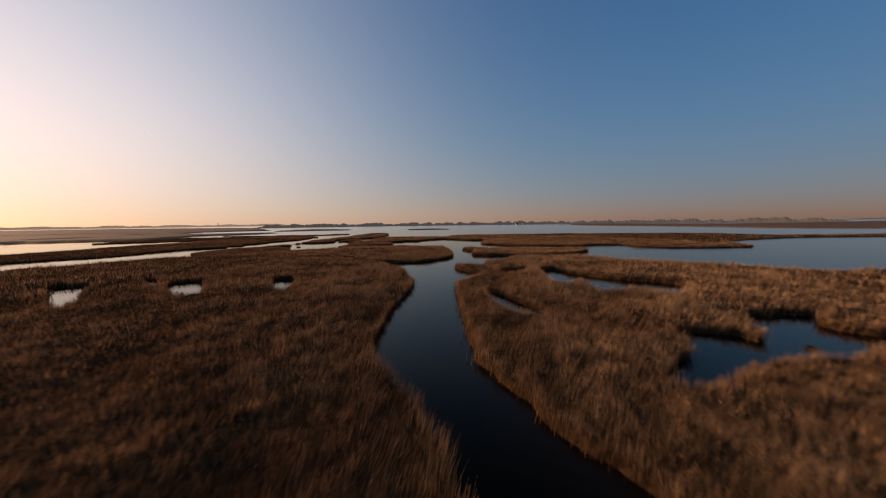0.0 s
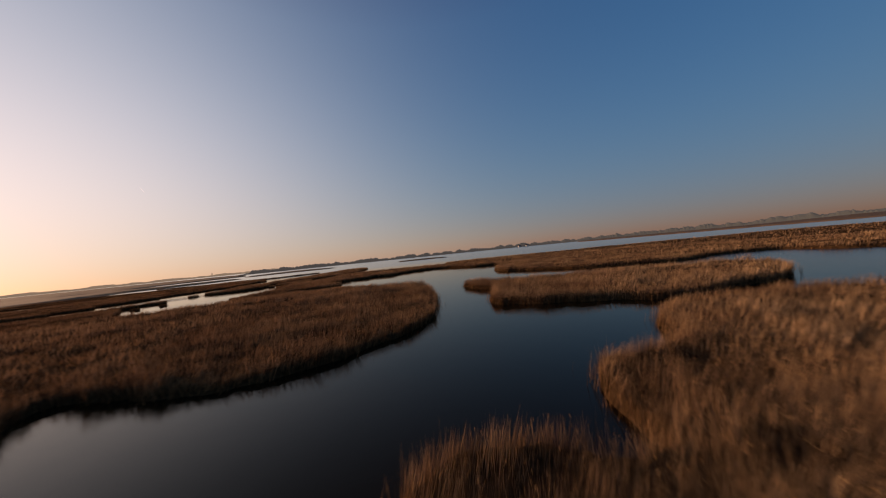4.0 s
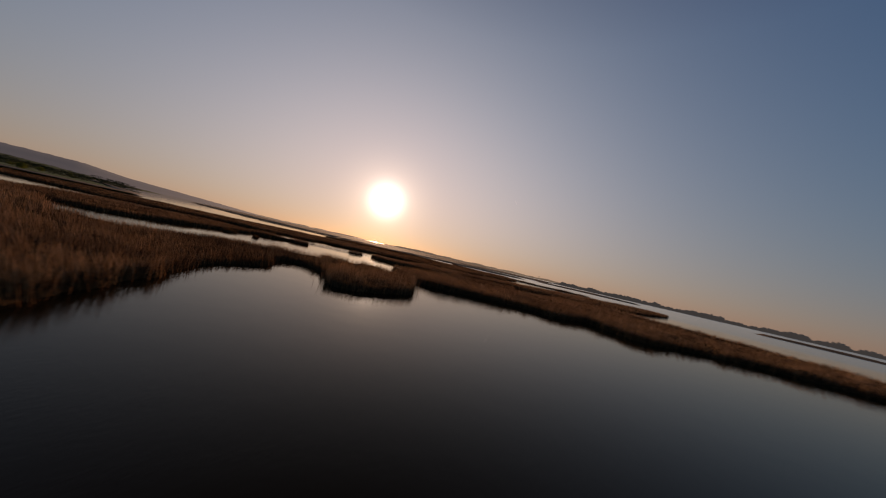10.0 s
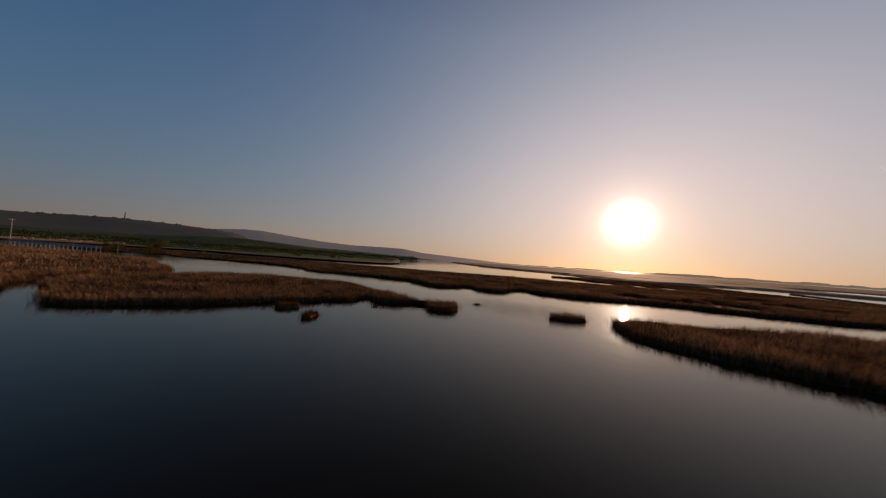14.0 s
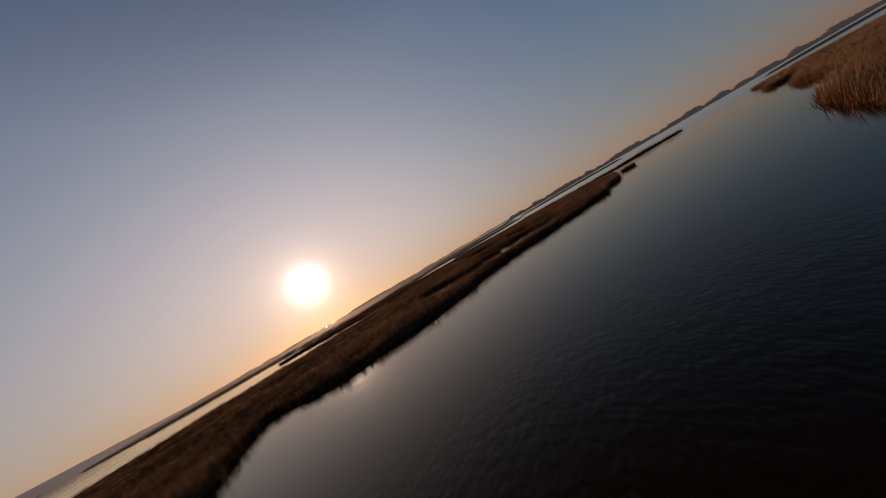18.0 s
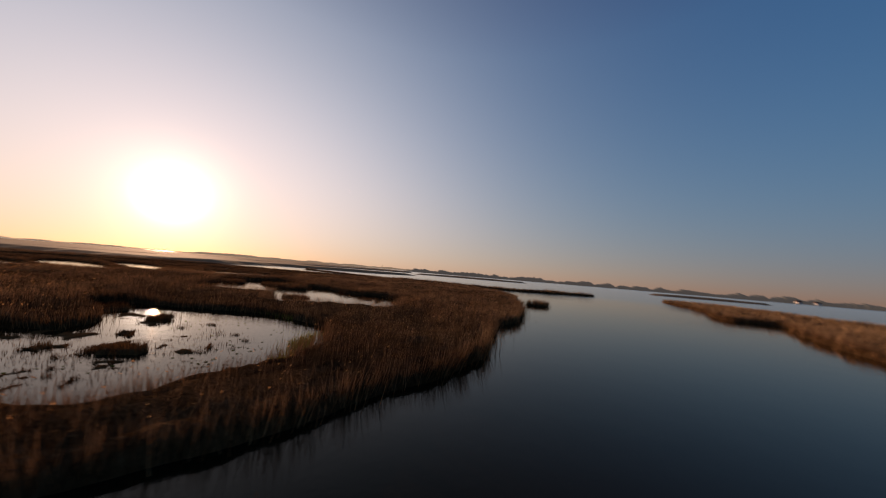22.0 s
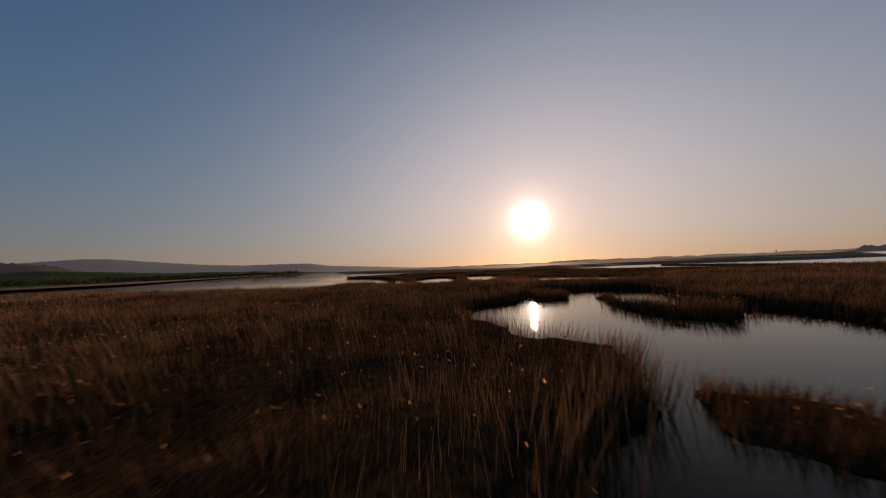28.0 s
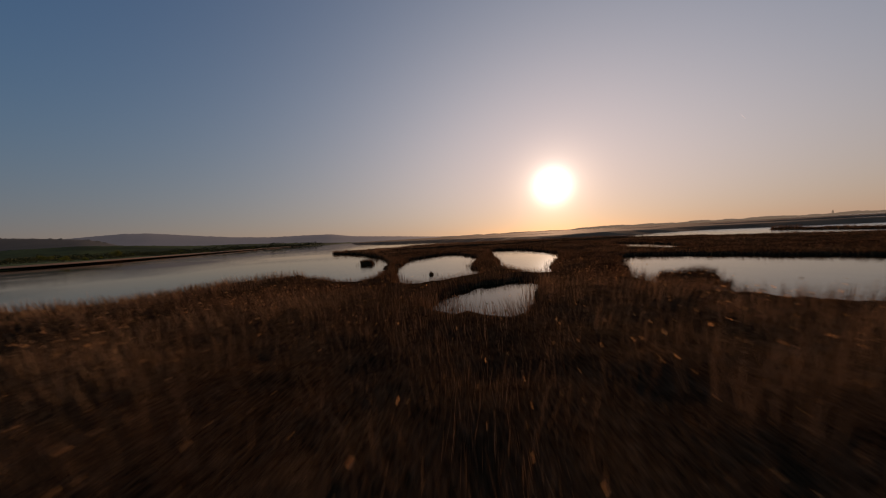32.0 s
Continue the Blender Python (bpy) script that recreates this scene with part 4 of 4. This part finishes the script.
for sx, sy in spots:
    for i in range(9):
        x, y = sx + rng.normal(0, 0.75), sy + rng.normal(0, 0.75)
        r, tw = rng.uniform(0.025, 0.075), rng.uniform(0, 6.28)
        b0 = len(lv)
        lv += [(x + r * math.cos(tw + k * 0.9) * 1.3, y + r * math.sin(tw + k * 0.9), 0.012 + rng.uniform(0, 0.012)) for k in range(7)]
        lf += list(range(b0, b0 + 7))
        lc.append(7)
tagged(new("floating_leaf_cover", mesh_from("floating_leaf_cover", np.array(lv), lf, lc, GREEN)), "small yellow-green leaves afloat on the pools", "water plants", kind="stuff")

# ---- boardwalk, posts and pole by the lagoon ----
WOOD = plain("weathered_board", (0.16, 0.18, 0.22), (0.28, 0.30, 0.34), 1.5)
POLE = plain("pole_concrete", (0.42, 0.38, 0.33), (0.55, 0.50, 0.44), 0.8)


def box(w, d, h, mat, name, bevel=0.01):
    bm = bmesh.new()
    bmesh.ops.create_cube(bm, size=1.0)
    bmesh.ops.scale(bm, vec=(w, d, h), verts=bm.verts)
    bmesh.ops.bevel(bm, geom=bm.edges[:], offset=bevel, segments=1, affect="EDGES")
    me = bpy.data.meshes.new(name)
    bm.to_mesh(me)
    bm.free()
    me.materials.append(mat)
    return me


def put(me, name, parent, x, y, z, rz=0.0, rx=0.0, label=""):
    ob = new(name, me)
    ob.parent = parent
    ob.matrix_world = pose(x, y, z, rx, 0, rz)
    return tagged(ob, label=label)


def boardwalk(p0, p1, bay=3.0, width=2.0):
    p0, p1 = np.array(p0, float), np.array(p1, float)
    d = (p1 - p0) / np.linalg.norm(p1 - p0)
    nrm = np.array([-d[1], d[0]])
    turn = math.degrees(math.atan2(d[1], d[0]))
    walk_way = new("boardwalk")
    tagged(walk_way, "blue-grey weathered wooden boardwalk with railings over the reeds", "boardwalk")
    deck, post, rail, pile = box(bay - 0.04, width, 0.14, WOOD, "deck_section"), box(0.12, 0.12, 1.2, WOOD, "post"), box(bay, 0.06, 0.16, WOOD, "rail"), box(0.2, 0.2, 2.2, WOOD, "pile")
    for i in range(int(np.linalg.norm(p1 - p0) / bay)):
        c = p0 + d * bay * (i + 0.5)
        put(deck, "deck_section", walk_way, c[0], c[1], 2.0, turn)
        for side in (-1, 1):
            e = c + nrm * side * (width / 2 - 0.08)
            put(post, "post", walk_way, *(e - d * bay / 2), 2.6, turn)
            for z in (2.35, 2.75, 3.15):
                put(rail, "rail", walk_way, *(e + nrm * side * 0.1), z, turn)
            put(pile, "pile", walk_way, *(e - d * bay / 2), 0.85, turn)
    return walk_way


boardwalk((-184.7, 32), (-184, -33))


def utility_pole(x, y, h):
    top = new("utility_pole")
    top.matrix_world = pose(x, y, 0)
    tagged(top, "pale concrete utility pole with a crossarm and insulators", "pole")
    bm = bmesh.new()
    bmesh.ops.create_cone(bm, cap_ends=True, segments=12, radius1=0.2, radius2=0.12, depth=h)
    bmesh.ops.translate(bm, vec=(0, 0, h / 2), verts=bm.verts)
    me = bpy.data.meshes.new("shaft")
    bm.to_mesh(me)
    bm.free()
    me.materials.append(POLE)
    part("shaft", me, top)
    arm = part("crossarm", box(2.2, 0.14, 0.16, POLE, "crossarm"), top)
    arm.location = (0, 0, h - 0.4)
    for k in (-0.9, 0, 0.9):
        bm = bmesh.new()
        bmesh.ops.create_cone(bm, cap_ends=True, segments=8, radius1=0.09, radius2=0.05, depth=0.3)
        me = bpy.data.meshes.new("insulator")
        bm.to_mesh(me)
        bm.free()
        me.materials.append(POLE)
        ins = part("insulator", me, top)
        ins.location = (k, 0, h - 0.4 + 0.23 if k else h + 0.15)
    return top


utility_pole(-190, -40, 14.5)


def sign_post(x, y, h):
    s0 = new("sign_post")
    s0.matrix_world = pose(x, y, 0)
    tagged(s0, "thin wooden marker post with a small pale board", "sign post", group="marker posts by the boardwalk")
    p = part("post", box(0.14, 0.14, h, WOOD, "post"), s0)
    p.location = (0, 0, h / 2)
    b = part("board", box(0.6, 0.06, 0.5, POLE, "board"), s0)
    b.location = (0, -0.11, h - 0.35)
    return s0


for x, y, h in ((-187.5, -18, 5.2), (-188, 10, 4.4), (-190, 36, 5.8)):
    sign_post(x, y, h)


# ---- scrub along the dyke ----
LEAF = reed_material("scrub_leaf", (0.05, 0.075, 0.015), (0.11, 0.135, 0.03), 0.5, 0.3)
BARK = plain("bark", (0.07, 0.05, 0.035), (0.13, 0.10, 0.07), 4.0)


def bush(h, spread, seed):
    r = np.random.default_rng(seed)
    b = new("bush")
    tagged(b, "green leafy willow bush beside the dyke", "bush", group="bushes along the dyke")
    bm = bmesh.new()
    for i in range(5):
        a = i * 1.26 + r.uniform(-0.3, 0.3)
        cone = bmesh.ops.create_cone(bm, cap_ends=True, segments=6, radius1=0.09, radius2=0.03, depth=h * 0.7)["verts"]
        bmesh.ops.translate(bm, vec=(0, 0, h * 0.35), verts=cone)
        bmesh.ops.rotate(bm, matrix=pose(0, 0, 0, math.degrees(0.5 * math.sin(a)), math.degrees(0.5 * math.cos(a)), 0).to_3x3(), verts=cone)
    me = bpy.data.meshes.new("stem")
    bm.to_mesh(me)
    bm.free()
    me.materials.append(BARK)
    part("stem", me, b)
    n = 1400
    blob = r.normal(0, 1, (9, 3)) * (spread * 0.42, spread * 0.42, h * 0.16) + (0, 0, h * 0.62)
    ctr = blob[r.integers(0, 9, n)] + r.normal(0, 1, (n, 3)) * (spread * 0.2, spread * 0.2, h * 0.13)
    u, w = r.normal(0, 1, (n, 3)), r.normal(0, 1, (n, 3))
    u *= 0.22 / np.linalg.norm(u, axis=1)[:, None]
    w *= 0.14 / np.linalg.norm(w, axis=1)[:, None]
    v = np.stack([ctr - u, ctr + w, ctr + u, ctr - w], 1).reshape(-1, 3)
    v[:, 2] = np.maximum(v[:, 2], 0.1)
    part("crown", mesh_from("crown", v, np.arange(4 * n), np.full(n, 4), LEAF), b)
    return b


reed_bed([(-204, 38), (-225, 42), (-258, 20), (-262, -40), (-230, -60), (-206, -30), (-200, 5)], h=1.0, label="low sedge bank with scrub behind the boardwalk", thin=0.7, heads=0)
models = [bush(3.2, 3.0, 5), bush(4.2, 3.4, 6), bush(2.4, 2.6, 8)]
where = [(-330, 40), (-322, -30), (-340, -120), (-338, 70), (-352, 20), (-370, 60), (-346, -60), (-365, -30), (-390, 20), (-420, 50), (-410, -60), (-450, 30), (-385, -110), (-440, -90), (-480, 10), (-520, 40), (-370, -170),
         (-400, -200), (-475, -130), (-540, -40), (-600, 10), (-620, -100), (-560, -140), (-700, -20), (-720, -120), (-820, -60), (-500, -220), (-590, -240), (-214, 22), (-219, 10), (-222, -12), (-228, -30), (-216, -4), (-245, 25), (-236, -2), (-252, -25)]
for i, (x, y) in enumerate(where):
    m = pose(x, y, 1.2 if x < -300 else 0.4, 0, 0, i * 77 % 360) @ Matrix.Scale(1.0 + 0.35 * math.sin(i * 2.4), 4)
    if i < 3:
        models[i].matrix_world = m
    else:
        copy_thing(models[i % 3], m)


# ---- a short contrail, far up in the evening sky ----
# the trail glows by itself, in place of sunlight on the vapour
TRAIL = hazy("contrail", (0.8, 0.8, 0.8), (0.8, 0.8, 0.8), 1.0, (0.9, 0.8, 0.75))


def contrail(az, el, d_az, d_el, dist, wide):
    ends = []
    for k in (0.0, 0.5, 1.0):
        a, e = radians(az + d_az * k), radians(el + d_el * k)
        ends.append(Vector((-math.sin(a) * math.cos(e), math.cos(a) * math.cos(e), math.sin(e))) * dist)
    v = []
    for p, w in zip(ends, (0.3, 1.0, 0.5)):
        v += [p + Vector((0, 0, wide * w)), p - Vector((0, 0, wide * w)) * 0.5 + p.normalized().cross(Vector((0, 0, 1))) * wide * w, p - Vector((0, 0, wide * w)) * 0.5 - p.normalized().cross(Vector((0, 0, 1))) * wide * w]
    f = []
    for i in (0, 3):
        for j in range(3):
            f += [i + j, i + (j + 1) % 3, i + 3 + (j + 1) % 3, i + 3 + j]
    return tagged(new("contrail", mesh_from("contrail", np.array([tuple(p) for p in v]), f, [4] * 6, TRAIL)), "short white contrail far off in the sky", "contrail", kind="structure")


contrail(43.4, 12.75, -0.45, -0.7, 4600.0, 3.0)


# ---- small buildings on the far shore ----
PLASTER = plain("pale_plaster", (0.55, 0.50, 0.44), (0.68, 0.63, 0.56), 0.5)
TILE = plain("dark_roof_tile", (0.10, 0.06, 0.045), (0.16, 0.09, 0.065), 0.6)


def gable_roof(w, d, h):
    bm = bmesh.new()
    low = [bm.verts.new((x, y, 0)) for x, y in ((-w / 2, -d / 2), (w / 2, -d / 2), (w / 2, d / 2), (-w / 2, d / 2))]
    top = [bm.verts.new((x, 0, h)) for x in (-w / 2, w / 2)]
    for f in ((low[0], low[1], top[1], top[0]), (low[2], low[3], top[0], top[1]), (low[1], low[2], top[1]), (low[3], low[0], top[0]), (low[3], low[2], low[1], low[0])):
        bm.faces.new(f)
    me = bpy.data.meshes.new("roof")
    bm.to_mesh(me)
    bm.free()
    me.materials.append(TILE)
    return me


def far_house(x, y, turn, w=11.0, d=8.0, h=4.2):
    house = new("house")
    house.matrix_world = pose(x, y, 1.6, 0, 0, turn)
    tagged(house, "small pale house with a dark tiled roof", "house", group="houses on the far shore")
    part("wall", box(w, d, h, PLASTER, "wall", 0.05), house).location = (0, 0, h / 2)
    part("roof", gable_roof(w + 0.8, d + 1.0, 3.4), house).location = (0, 0, h)
    return house


for x, y in [(330, 1360), (357, 1347)]:
    far_house(x, y, 25.0)


def church_tower(x, y, h):
    tower = new("church_tower")
    tower.matrix_world = pose(x, y, 0)
    tagged(tower, "slim dark church tower above the far woods", "tower")
    # shaft and spire share the added haze glow of the sunward woods
    part("shaft", box(7.0, 7.0, h * 0.72, WOOD_SUN_HAZE, "shaft", 0.1), tower).location = (0, 0, h * 0.36)
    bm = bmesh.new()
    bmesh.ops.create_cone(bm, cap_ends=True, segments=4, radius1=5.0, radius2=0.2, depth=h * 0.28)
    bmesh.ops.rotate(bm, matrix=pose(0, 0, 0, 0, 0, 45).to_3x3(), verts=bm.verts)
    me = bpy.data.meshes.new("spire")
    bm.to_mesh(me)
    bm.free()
    me.materials.append(WOOD_SUN_HAZE)
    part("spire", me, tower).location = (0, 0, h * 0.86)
    return tower


church_tower(-2494, 3372, 46.0)


def mast(az, dist, base, h):
    a = radians(az)
    m = new("mast")
    m.matrix_world = pose(-math.sin(a) * dist - 110, math.cos(a) * dist + 240, base)
    tagged(m, "slim lattice mast on the wooded ridge", "mast")
    # legs and platforms take the ridge's faint haze glow
    for i in range(4):
        bm = bmesh.new()
        bmesh.ops.create_cone(bm, cap_ends=True, segments=6, radius1=0.9, radius2=0.5, depth=h)
        me = bpy.data.meshes.new("leg")
        bm.to_mesh(me)
        bm.free()
        me.materials.append(RIDGE)
        leg = part("leg", me, m)
        leg.location = (1.6 * math.cos(i * 1.571 + 0.785), 1.6 * math.sin(i * 1.571 + 0.785), h / 2)
    for i in range(4):
        deck = part("platform", box(4.6, 4.6, 0.8, RIDGE, "platform"), m)
        deck.location = (0, 0, h * (0.25 + 0.25 * i) - 0.4)
    return m


mast(147.6, 2650, 112.0, 52.0)
